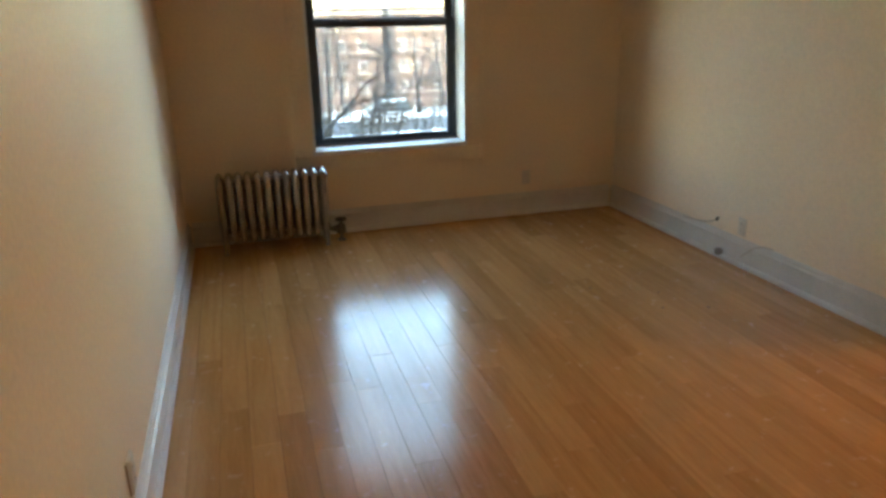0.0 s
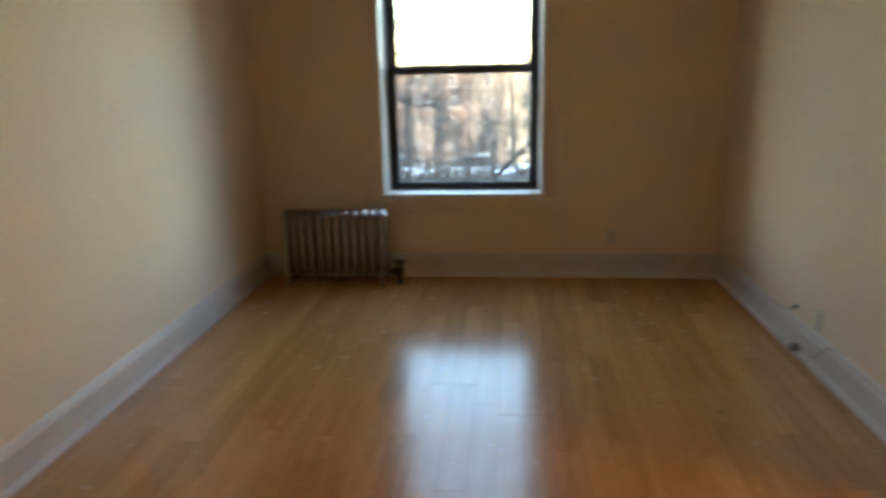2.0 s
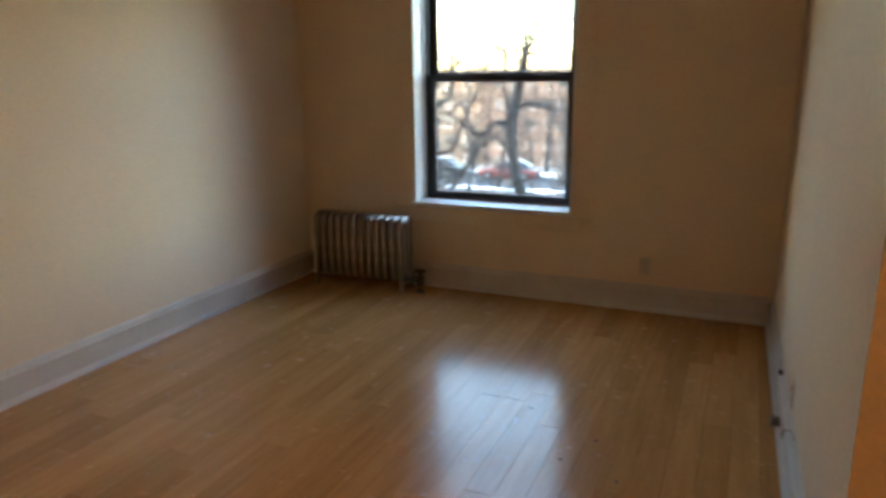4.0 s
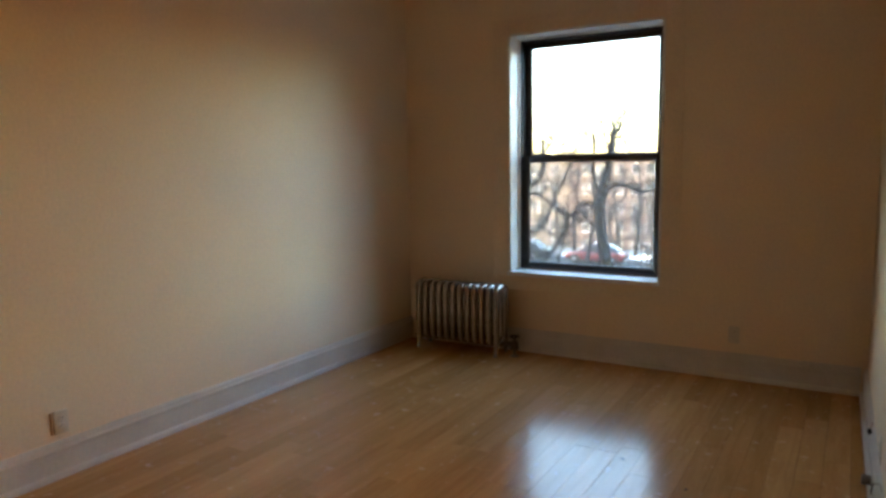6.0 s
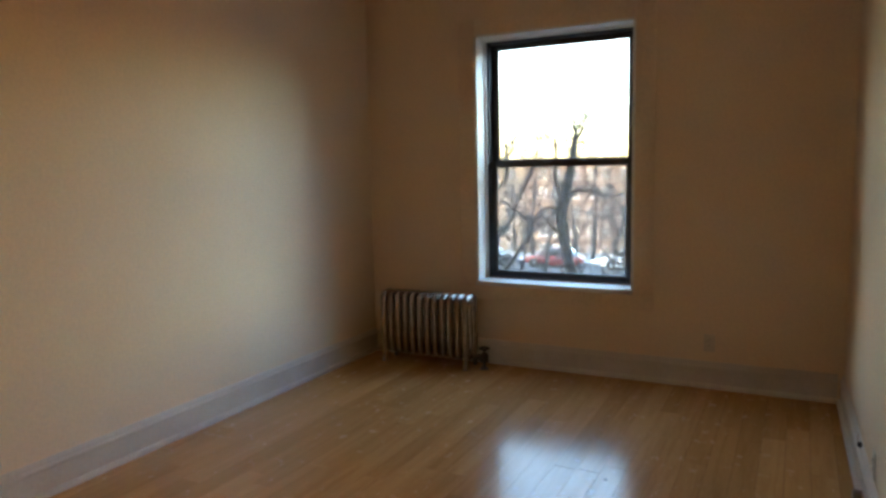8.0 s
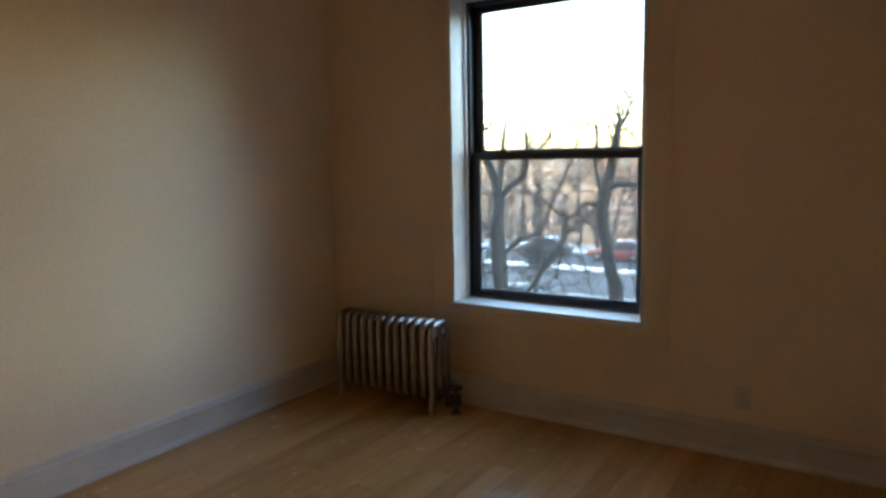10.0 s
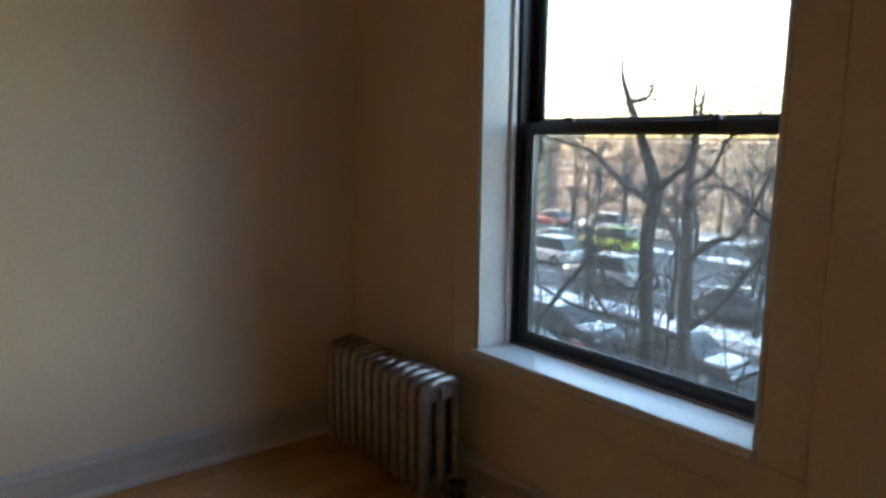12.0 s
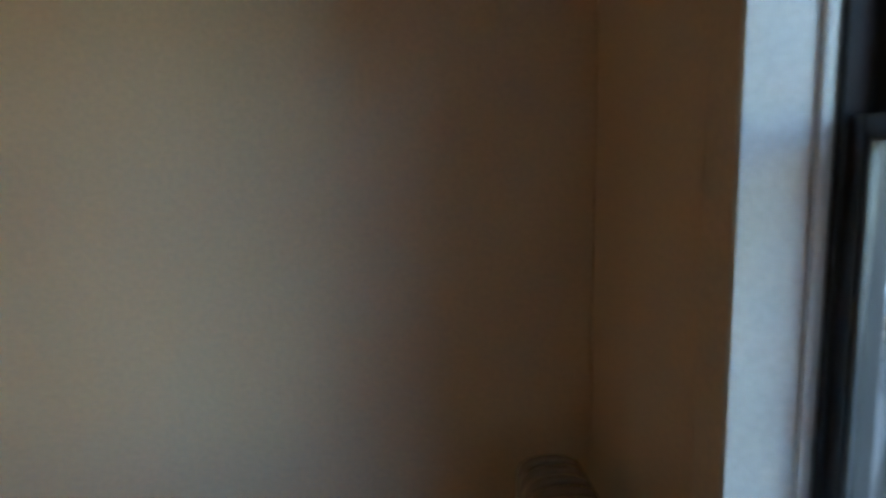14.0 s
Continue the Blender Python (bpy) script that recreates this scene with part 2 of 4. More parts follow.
def tube(bm, pts, radii, n=8, closed=False, flat=1.0, side=None):
    """Sweep of a round (or flattened along side) section along pts."""
    pts = [Vector(p) for p in pts]
    rings = []
    m = len(pts)
    for i, p in enumerate(pts):
        a = pts[(i - 1) % m] if (closed or i) else p
        c = pts[(i + 1) % m] if (closed or i < m - 1) else p
        t = (c - a).normalized()
        u = Vector(side) if side is not None else t.orthogonal().normalized()
        if side is None and rings:
            u = (last - t * last.dot(t))
            u = u.normalized() if u.length > 1e-6 else t.orthogonal().normalized()
        w = t.cross(u).normalized()
        last = u
        r = radii[i] if hasattr(radii, "__len__") else radii
        rings.append([bm.verts.new(p + u * (math.cos(k * 2 * math.pi / n) * r) + w * (math.sin(k * 2 * math.pi / n) * r * flat)) for k in range(n)])
    for i in range(m if closed else m - 1):
        r0, r1 = rings[i], rings[(i + 1) % m]
        for k in range(n):
            bm.faces.new((r0[k], r0[(k + 1) % n], r1[(k + 1) % n], r1[k]))
    if not closed:
        bm.faces.new(rings[0][::-1])
        bm.faces.new(rings[-1])


def profile_run(bm, prof, p0, p1, out):
    """Extrude a (depth, height) profile from p0 to p1; out is the way the profile's depth points."""
    p0, p1, out = Vector(p0), Vector(p1), Vector(out)
    ends = [[bm.verts.new(p + out * d + Vector((0, 0, h))) for d, h in prof] for p in (p0, p1)]
    n = len(prof)
    for k in range(n):
        bm.faces.new((ends[0][k], ends[0][(k + 1) % n], ends[1][(k + 1) % n], ends[1][k]))
    bm.faces.new(ends[0][::-1])
    bm.faces.new(ends[1])


def setting(ob, label, category):
    return tagged(ob, label, category, kind="structure")


# ------------------------------------------------------------ room shell
RW, DEEP, HIGH = 3.442, 5.0, 3.06          # right wall, window wall, ceiling
BACK, HALL_X, HALL_Y, END_Y = -1.7, 5.6, 2.28, 2.11
WX0, WX1, WZ0, WZ1 = 0.957, 2.107, 0.628, 2.446
OUT = 5.30                                  # outer face of the window wall

setting(boxes("wall_west", M_WALL, [(-0.2, BACK, -0.05, 0.0, OUT, HIGH)]), "cream painted plaster wall with faint roller texture", "wall")
setting(boxes("wall_north", M_WALL, [
    (0.0, DEEP, -0.05, WX0, OUT, HIGH), (WX1, DEEP, -0.05, RW, OUT, HIGH),
    (WX0, DEEP, -0.05, WX1, OUT, WZ0 - 0.03), (WX0, DEEP, WZ1, WX1, OUT, HIGH)]), "cream painted plaster wall around the window", "wall")
east = setting(boxes("wall_east", M_WALL, [(RW, END_Y, -0.05, RW + 0.105, OUT - 0.01, HIGH)]), "cream painted wall ending at the hall opening", "wall")


def askew(ob):
    """Turn a piece of the east wall, which runs slightly out of square, about its north corner."""
    ob.matrix_basis = Matrix.Translation((3.410, DEEP, 0)) @ Matrix.Rotation(radians(1.0), 4, "Z") @ Matrix.Translation((-RW, -DEEP, 0)) @ ob.matrix_basis
    return ob


askew(east)
setting(boxes("wall_hall_north", M_WALL, [(RW + 0.105, HALL_Y, -0.05, HALL_X, HALL_Y + 0.12, HIGH)]), "cream painted hall wall in warm lamp light", "wall")
setting(boxes("wall_hall_east", M_WALL, [(HALL_X, BACK, -0.05, HALL_X + 0.15, HALL_Y + 0.12, HIGH)]), "cream painted hall end wall", "wall")
setting(boxes("wall_south", M_WALL, [(-0.2, BACK - 0.15, -0.05, HALL_X + 0.15, BACK, HIGH)]), "cream painted back wall", "wall")
setting(boxes("ceiling", M_CEIL, [(-0.2, BACK - 0.15, HIGH, HALL_X + 0.15, OUT, HIGH + 0.2)]), "off-white painted flat ceiling", "ceiling")

# baseboards: flat board, stepped cap and shoe
BASE = [(0.0, 0.0), (0.038, 0.0), (0.038, 0.010), (0.035, 0.019), (0.029, 0.025), (0.020, 0.028), (0.020, 0.128), (0.026, 0.134), (0.026, 0.146), (0.016, 0.154), (0.014, 0.166), (0.006, 0.176), (0.0, 0.178)]


def baseboard(p0, p1, out, label):
    bm = bmesh.new()
    profile_run(bm, BASE, p0, p1, out)
    return setting(part("baseboard", bm, M_TRIM, smooth=None), label, "baseboard")


baseboard((0, BACK, 0), (0, DEEP, 0), (1, 0, 0), "worn off-white painted baseboard with a moulded cap")
baseboard((0.034, DEEP, 0), (RW - 0.066, DEEP, 0), (0, -1, 0), "off-white painted baseboard under the window")
askew(baseboard((RW, END_Y, 0), (RW, DEEP - 0.02, 0), (-1, 0, 0), "off-white painted baseboard with a cable over it"))
askew(baseboard((RW, END_Y, 0), (RW + 0.105, END_Y, 0), (0, -1, 0), "painted baseboard round the wall end"))
baseboard((RW + 0.105, HALL_Y, 0), (HALL_X, HALL_Y, 0), (0, -1, 0), "painted hall baseboard in lamp light")

# ------------------------------------------------------------ window
win = tagged(new("window_1"), "dark bronze double-hung window in a white painted reveal", "window", kind="structure")
FY = 5.174
boxes("reveal_lining", M_REVEAL, [
    (WX0 - 0.018, DEEP - 0.004, WZ0, WX0 + 0.002, FY + 0.11, WZ1), (WX1 - 0.002, DEEP - 0.004, WZ0, WX1 + 0.018, FY + 0.11, WZ1),
    (WX0 + 0.002, DEEP - 0.004, WZ1 - 0.002, WX1 - 0.002, FY + 0.11, WZ1 + 0.016)], win, 0.0025, "white gloss painted reveal")
boxes("stop_bead", M_REVEAL, [
    (WX0 + 0.002, FY - 0.035, WZ0 + 0.004, WX0 + 0.016, FY - 0.012, WZ1 - 0.016), (WX1 - 0.016, FY - 0.035, WZ0 + 0.004, WX1 - 0.002, FY - 0.012, WZ1 - 0.016),
    (WX0 + 0.002, FY - 0.035, WZ1 - 0.016, WX1 - 0.002, FY - 0.012, WZ1 - 0.003)], win, 0.003, "white painted stop bead")
# sloping worn stool
bm = bmesh.new()
box(bm, WX0 - 0.024, DEEP - 0.024, WZ0 - 0.030, WX1 + 0.010, FY + 0.01, WZ0 + 0.004, 0.007, 3)
part("window_stool", bm, M_REVEAL, win, "white painted window stool with worn rounded nose")
boxes("casing_side", M_CASING, [(WX0 - 0.147, DEEP - 0.005, 0.594, WX0 - 0.018, DEEP, WZ1 + 0.13)], win, 0.003, "flat wall-coloured casing board")
boxes("casing_side", M_CASING, [(WX1 + 0.018, DEEP - 0.005, 0.594, WX1 + 0.147, DEEP, WZ1 + 0.13)], win, 0.003, "flat wall-coloured casing board")
boxes("casing_head", M_CASING, [(WX0 - 0.018, DEEP - 0.005, WZ1 + 0.016, WX1 + 0.018, DEEP, WZ1 + 0.13)], win, 0.003, "flat wall-coloured head casing")
boxes("casing_apron", M_CASING, [(WX0 - 0.155, DEEP - 0.012, 0.492, WX1 + 0.155, DEEP, 0.592)], win, 0.004, "flat wall-coloured apron board")
boxes("sill_strip", M_STRIP, [(WX0 + 0.004, FY - 0.016, WZ0 + 0.003, WX1 - 0.004, FY - 0.001, WZ0 + 0.014)], win, 0.003, "brown stained wood strip")
FX0, FX1, FZ0, FZ1 = WX0 + 0.006, WX1 - 0.006, WZ0 + 0.006, WZ1 - 0.006
boxes("window_frame", M_FRAME, [
    (FX0, FY, FZ0, FX0 + 0.022, FY + 0.11, FZ1), (FX1 - 0.022, FY, FZ0, FX1, FY + 0.11, FZ1),
    (FX0 + 0.022, FY, FZ1 - 0.026, FX1 - 0.022, FY + 0.11, FZ1), (FX0 + 0.022, FY, FZ0, FX1 - 0.022, FY + 0.11, FZ0 + 0.018)], win, 0.002, "dark bronze outer frame")


def sash(name, y, z0, z1, bot, top, stile=0.045):
    x0, x1 = FX0 + 0.022, FX1 - 0.022
    s = boxes(name, M_FRAME, [
        (x0, y, z0, x0 + stile, y + 0.034, z1), (x1 - stile, y, z0, x1, y + 0.034, z1),
        (x0 + stile, y, z0, x1 - stile, y + 0.034, z0 + bot), (x0 + stile, y, z1 - top, x1 - stile, y + 0.034, z1)], win, 0.002, "dark bronze sash")
    bm = bmesh.new()
    box(bm, x0 + stile - 0.004, y + 0.014, z0 + bot - 0.004, x1 - stile + 0.004, y + 0.018, z1 - top + 0.004)
    g = part("pane", bm, M_GLASS, s, "clear window glass", smooth=None)
    g.visible_shadow = False
    a0, a1, c0, c1 = x0 + stile, x1 - stile, z0 + bot, z1 - top
    boxes("glazing_bead", M_BEAD, [(a0, y + 0.006, c0, a0 + 0.012, y + 0.013, c1), (a1 - 0.012, y + 0.006, c0, a1, y + 0.013, c1),
                                   (a0 + 0.012, y + 0.006, c0, a1 - 0.012, y + 0.013, c0 + 0.010), (a0 + 0.012, y + 0.006, c1 - 0.008, a1 - 0.012, y + 0.013, c1)], s, 0.0015, "grey glazing bead")
    return s


low = sash("lower_sash", FY + 0.012, FZ0 + 0.018, 1.535, 0.030, 0.040)
up = sash("upper_sash", FY + 0.062, 1.492, FZ1 - 0.026, 0.050, 0.036)
for lx in (WX0 + 0.26, WX1 - 0.30):
    bm = bmesh.new()
    cyl(bm, (lx, FY + 0.028, 1.534), (lx, FY + 0.028, 1.546), 0.022, 0.018, 14)
    box(bm, lx - 0.035, FY + 0.020, 1.541, lx + 0.012, FY + 0.034, 1.553, 0.003)
    part("sash_lock", bm, M_FRAME, low, "dark cam sash lock")
bm = bmesh.new()
box(bm, FX1 - 0.075, FY + 0.014, 1.533, FX1 - 0.022, FY + 0.04, 1.552, 0.003)
part("tilt_latch", bm, M_FRAME, low, "dark tilt latch")

# ------------------------------------------------------------ radiator
rad = tagged(new("radiator"), "old cast-iron column radiator in worn silver paint below the window", "radiator")
RX, RP, NS = 0.262, 0.0637, 12
RYC = 4.80
RY0, RY1, RZ1 = 4.722, 4.878, 0.560


def section_mesh():
    bm = bmesh.new()
    yc, zc = (RY0 + RY1) / 2, 0.0
    hw = (RY1 - RY0) / 2
    pts = []
    for k in range(9):
        a = math.pi * k / 8
        pts.append((0, yc - hw * math.cos(a), RZ1 - 0.055 + 0.03 * math.sin(a)))
    for k in range(9):
        a = math.pi * k / 8
        pts.append((0, yc + hw * math.cos(a), 0.115 - 0.025 * math.sin(a)))
    tube(bm, pts, 0.0245, 10, True, 1.05, side=(1, 0, 0))
    tube(bm, [(0, yc, 0.10), (0, yc, 0.3), (0, yc, RZ1 - 0.03)], 0.0235, 10, False, 1.0, side=(1, 0, 0))
    # webs between the columns at top and bottom
    for z0, z1 in ((0.085, 0.15), (RZ1 - 0.10, RZ1 - 0.03)):
        box(bm, -0.016, RY0, z0, 0.016, RY1, z1, 0.008)
    return mesh_of("section", bm, M_RAD, 60)


sec = section_mesh()
for k in range(NS):
    s = new("section", sec)
    s.parent = rad
    s.location = (RX + k * RP, 0, 0)
for k in range(NS - 1):
    for z in (0.118, RZ1 - 0.065):
        bm = bmesh.new()
        cyl(bm, (RX + k * RP + 0.014, RYC, z), (RX + (k + 1) * RP - 0.014, RYC, z), 0.026, None, 12)
        part("hub", bm, M_RAD, rad)
for k in (0, NS - 1):
    for y, d in ((RY0, -0.022), (RY1, 0.012)):
        bm = bmesh.new()
        x = RX + k * RP
        tube(bm, [(x, y, 0.14), (x, y + d * 0.2, 0.08), (x, y + d * 0.8, 0.03), (x, y + d, 0.0)], [0.024, 0.021, 0.015, 0.018], 10)
        part("leg", bm, M_RAD, rad, "cast-iron foot")
for z in (0.118, RZ1 - 0.065):
    bm = bmesh.new()
    cyl(bm, (RX + (NS - 1) * RP + 0.02, RYC, z), (RX + (NS - 1) * RP + 0.036, RYC, z), 0.026, 0.022, 8)
    part("end_plug", bm, M_RAD, rad)
valve = tagged(new("radiator_valve"), "dark angle valve with wheel handle beside the radiator", "valve")
VX, VY = 1.078, RYC
bm = bmesh.new()
cyl(bm, (VX, VY, 0.0), (VX, VY, 0.075), 0.015, None, 14)
cyl(bm, (VX, VY, 0.0), (VX, VY, 0.008), 0.034, 0.03, 16)
part("riser_pipe", bm, M_VALVE, valve)
bm = bmesh.new()
cyl(bm, (VX, VY, 0.055), (VX, VY, 0.118), 0.034, 0.030, 12)
cyl(bm, (VX, VY, 0.115), (VX, VY, 0.135), 0.018, 0.014, 12)
cyl(bm, (RX + (NS - 1) * RP + 0.036, VY, 0.09), (VX - 0.01, VY, 0.09), 0.018, None, 8)
cyl(bm, (VX - 0.05, VY, 0.09), (VX - 0.025, VY, 0.09), 0.026, None, 6)
part("valve_body", bm, M_VALVE, valve)
bm = bmesh.new()
cyl(bm, (VX, VY, 0.135), (VX, VY, 0.158), 0.006, None, 8)
cyl(bm, (VX, VY, 0.152), (VX, VY, 0.165), 0.042, 0.038, 14)
part("wheel_handle", bm, M_DARK, valve, "dark round wheel handle")

# ------------------------------------------------------------ outlets and cable


def outlet(m, label, box_side=False):
    o = tagged(new("wall_outlet"), label, "outlet", group="wall outlets")
    bm = bmesh.new()
    d = 0.012 if box_side else 0.006
    box(bm, -0.036, -d, -0.058, 0.036, 0.0, 0.058, 0.0025)
    part("cover_plate", bm, M_PLATE, o)
    for z in (-0.02, 0.02):
        bm = bmesh.new()
        box(bm, -0.017, -d - 0.003, z - 0.014, 0.017, -d, z + 0.014, 0.002)
        r = part("receptacle", bm, M_PLATE, o)
        for sx in (-0.006, 0.006):
            bm = bmesh.new()
            box(bm, sx - 0.0012, -d - 0.0036, z - 0.002, sx + 0.0012, -d - 0.0026, z + 0.007)
            part("slot", bm, M_DARK, r, smooth=None)
    bm = bmesh.new()
    cyl(bm, (0, -d - 0.0015, 0), (0, -d + 0.0005, 0), 0.0035, None, 10)
    part("screw", bm, M_RIM, o)
    if box_side:
        bm = bmesh.new()
        box(bm, -0.0500, -0.006, -0.055, -0.0435, 0.0, 0.055, 0.0015)
        part("box_edge", bm, M_BROWNBOX, o, "brown exposed outlet box edge")
    o.matrix_basis = m
    return o


outlet(pose(2.625, 5.0, 0.303), "ivory duplex outlet painted over on the window wall")
east_outlet = outlet(pose(RW, 3.407, 0.250, 0, 0, -90), "ivory duplex outlet beside a loose cable")
outlet(pose(0.0, 1.868, 0.270, 0, 0, 90), "ivory duplex outlet with a brown exposed box edge", True)

cab = tagged(new("coax_cable"), "short painted-over coax cable drooping from the wall above the baseboard", "cable")
bm = bmesh.new()
tube(bm, [(RW - 0.004, 4.030, 0.165), (RW - 0.010, 3.960, 0.172), (RW - 0.022, 3.850, 0.182), (RW - 0.030, 3.730, 0.200), (RW - 0.034, 3.650, 0.228), (RW - 0.036, 3.610, 0.250)], 0.0045, 8)
part("lead", bm, M_CABLE, cab)
bm = bmesh.new()
cyl(bm, (RW - 0.036, 3.613, 0.247), (RW - 0.039, 3.592, 0.264), 0.0095, 0.0085, 8)
part("connector", bm, M_DARK, cab, "dark metal plug")
bm = bmesh.new()
tube(bm, [(RW - 0.03, 3.365, 0.06), (RW - 0.033, 3.315, 0.10), (RW - 0.03, 3.265, 0.150), (RW - 0.012, 3.195, 0.182), (RW - 0.006, 3.115, 0.186)], 0.003, 8)
c2 = tagged(part("cable_stub", bm, M_CABLE), "thin cable stub lying over the baseboard cap", "cable")
stub = tagged(new("pipe_stub"), "brown painted capped pipe stub at the baseboard", "pipe")
bm = bmesh.new()
cyl(bm, (RW - 0.018, 3.550, 0.046), (RW - 0.050, 3.550, 0.046), 0.021, None, 16)
part("pipe", bm, M_STUB, stub)
bm = bmesh.new()
cyl(bm, (RW - 0.020, 3.550, 0.046), (RW - 0.025, 3.550, 0.046), 0.034, 0.031, 20)
part("collar", bm, M_TRIM, stub, "pale painted collar")
bm = bmesh.new()
cyl(bm, (RW - 0.044, 3.550, 0.046), (RW - 0.060, 3.550, 0.046), 0.027, 0.024, 8)
part("cap", bm, M_STUB, stub, "brown eight-sided cap")

for ob in (east_outlet, cab, c2, stub):
    askew(ob)

# ceiling lamp of the hall
lamp = tagged(new("ceiling_light"), "round warm ceiling light in the hall", "light")
bm = bmesh.new()
cyl(bm, (HALL_LAMP[0], HALL_LAMP[1], HIGH - 0.03), (HALL_LAMP[0], HALL_LAMP[1], HIGH), 0.13, 0.15, 28)
part("base", bm, M_PLATE, lamp)
bm = bmesh.new()
bmesh.ops.create_uvsphere(bm, u_segments=24, v_segments=12, radius=0.115, matrix=Matrix.Translation((HALL_LAMP[0], HALL_LAMP[1], HIGH - 0.05)) @ Matrix.Diagonal((1, 1, 0.45, 1)))
part("glass_shade", bm, lamp_glass(), lamp, "glowing warm glass shade", smooth=180)

# ------------------------------------------------------------ outside: ground, street
GZ = -6.0


def slab(name, material, x0, y0, x1, y1, z1, label, category, z0=GZ - 0.4, bevel=0.0):
    return setting(boxes(name, material, [(x0, y0, z0, x1, y1, z1)], None, bevel), label, category)


bm = bmesh.new()
rows = []
for y, z in ((-400, GZ), (5.0, GZ), (20, GZ), (45, GZ), (58, GZ), (66, GZ - 2.0), (78, GZ - 6), (95, GZ - 8), (140, GZ - 8), (900, GZ - 6)):
    rows.append([bm.verts.new((x, y, z)) for x in (-900, -120, -60, -30, 0, 30, 60, 120, 900)])
for a, b in zip(rows, rows[1:]):
    for k in range(len(a) - 1):
        bm.faces.new((a[k], a[k + 1], b[k + 1], b[k]))
setting(part("ground", bm, M_EARTH, smooth=60), "bare brown winter ground with leaf litter", "ground")
slab("pavement", M_ROAD, -120, 13.5, 120, 19.2, GZ + 0.14, "dark worn pavement beside the service road", "pavement", bevel=0.02)
slab("road", M_ROAD, -200, 19.2, 200, 26.6, GZ + 0.02, "worn asphalt service road with parked cars", "road")
slab("kerb", M_PAVE, -200, 26.6, 200, 29.4, GZ + 0.13, "narrow street median with concrete kerb", "median", bevel=0.02)
slab("road", M_ROAD, -200, 29.4, 200, 43.6, GZ + 0.02, "wide grey asphalt parkway with lane lines", "road")
slab("kerb", M_PAVE, -200, 43.6, 200, 45.2, GZ + 0.13, "far street median with concrete kerb", "median", bevel=0.02)
slab("road", M_ROAD, -200, 45.2, 200, 51.0, GZ + 0.02, "far asphalt service road", "road")
slab("pavement", M_PAVE, -200, 51.0, 200, 55.0, GZ + 0.14, "far grey concrete pavement", "pavement", bevel=0.02)
for y in (33.0, 36.6, 40.2):
    bm = bmesh.new()
    if y == 36.6:
        box(bm, -150, y - 0.07, GZ + 0.021, 150, y + 0.07, GZ + 0.026)
    else:
        for k in range(-16, 16):
            box(bm, k * 9.0, y - 0.07, GZ + 0.021, k * 9.0 + 3.0, y + 0.07, GZ + 0.026)
    setting(part("lane_line", bm, M_LINE, smooth=None), "worn white painted lane line", "road marking")


def snow_strip(x0, x1, y0, y1, z, seed, label):
    rnd = random.Random(seed)
    bm = bmesh.new()
    x = x0
    while x < x1:
        r = rnd.uniform(0.5, 1.3)
        w = (y1 - y0) / 2 * rnd.uniform(0.55, 1.0)
        ring = []
        n = 12
        for k in range(n):
            a = 2 * math.pi * k / n
            s = rnd.uniform(0.8, 1.15)
            ring.append((x + math.cos(a) * r * s, (y0 + y1) / 2 + math.sin(a) * w * s))
        low_ = [bm.verts.new((px, py, z)) for px, py in ring]
        top_ = [bm.verts.new((x + (px - x) * 0.75, (y0 + y1) / 2 + (py - (y0 + y1) / 2) * 0.75, z + rnd.uniform(0.06, 0.14))) for px, py in ring]
        c = bm.verts.new((x, (y0 + y1) / 2, z + 0.16))
        for k in range(n):
            j = (k + 1) % n
            bm.faces.new((low_[k], low_[j], top_[j], top_[k]))
            bm.faces.new((top_[k], top_[j], c))
        x += r * rnd.uniform(1.0, 1.9)
    return tagged(part("snow_bank", bm, M_SNOW, smooth=80), label, "snow", kind="stuff")


snow_strip(-70, 40, 27.3, 29.0, GZ + 0.12, 1, "patchy strip of old snow on the street median")
snow_strip(-70, 40, 43.7, 45.1, GZ + 0.12, 2, "patchy snow along the far median")
snow_strip(-60, 40, 51.3, 53.0, GZ + 0.13, 3, "old snow bank on the far pavement")
snow_strip(-20, 12, 11.0, 12.2, GZ - 0.01, 5, "snow patches on the ground below the trees")

# the house that the room is in
# the unseen long front and east wings are added to block sun and sky
setting(boxes("house_facade", M_FACADE, [
    (-135, 5.0, GZ - 0.3, -0.2, OUT, 21.5), (RW + 0.105, 5.0, GZ - 0.3, 30, OUT, 21.5),
    (-0.2, 5.0, GZ - 0.3, RW + 0.105, OUT, -0.05), (-0.2, 5.0, HIGH + 0.2, RW + 0.105, OUT, 21.5), (7.5, OUT, GZ - 0.3, 30, 8.2, 21.5), (10.5, 8.2, GZ - 0.3, 30, 12.5, 5.2)]), "brick outer wall of the house with unseen wings added to block light", "facade")

# ------------------------------------------------------------ cars


def loft(bm, rows_):
    """rows_: cross sections along x, each a list of (y, z) from one side over the top to the other."""
    rings = [[bm.verts.new((x, y, z)) for y, z in sec_] for x, sec_ in rows_]
    n = len(rings[0])
    for a, b in zip(rings, rings[1:]):
        for k in range(n):
            bm.faces.new((a[k], a[(k + 1) % n], b[(k + 1) % n], b[k]))
    bm.faces.new(rings[0][::-1])
    bm.faces.new(rings[-1])


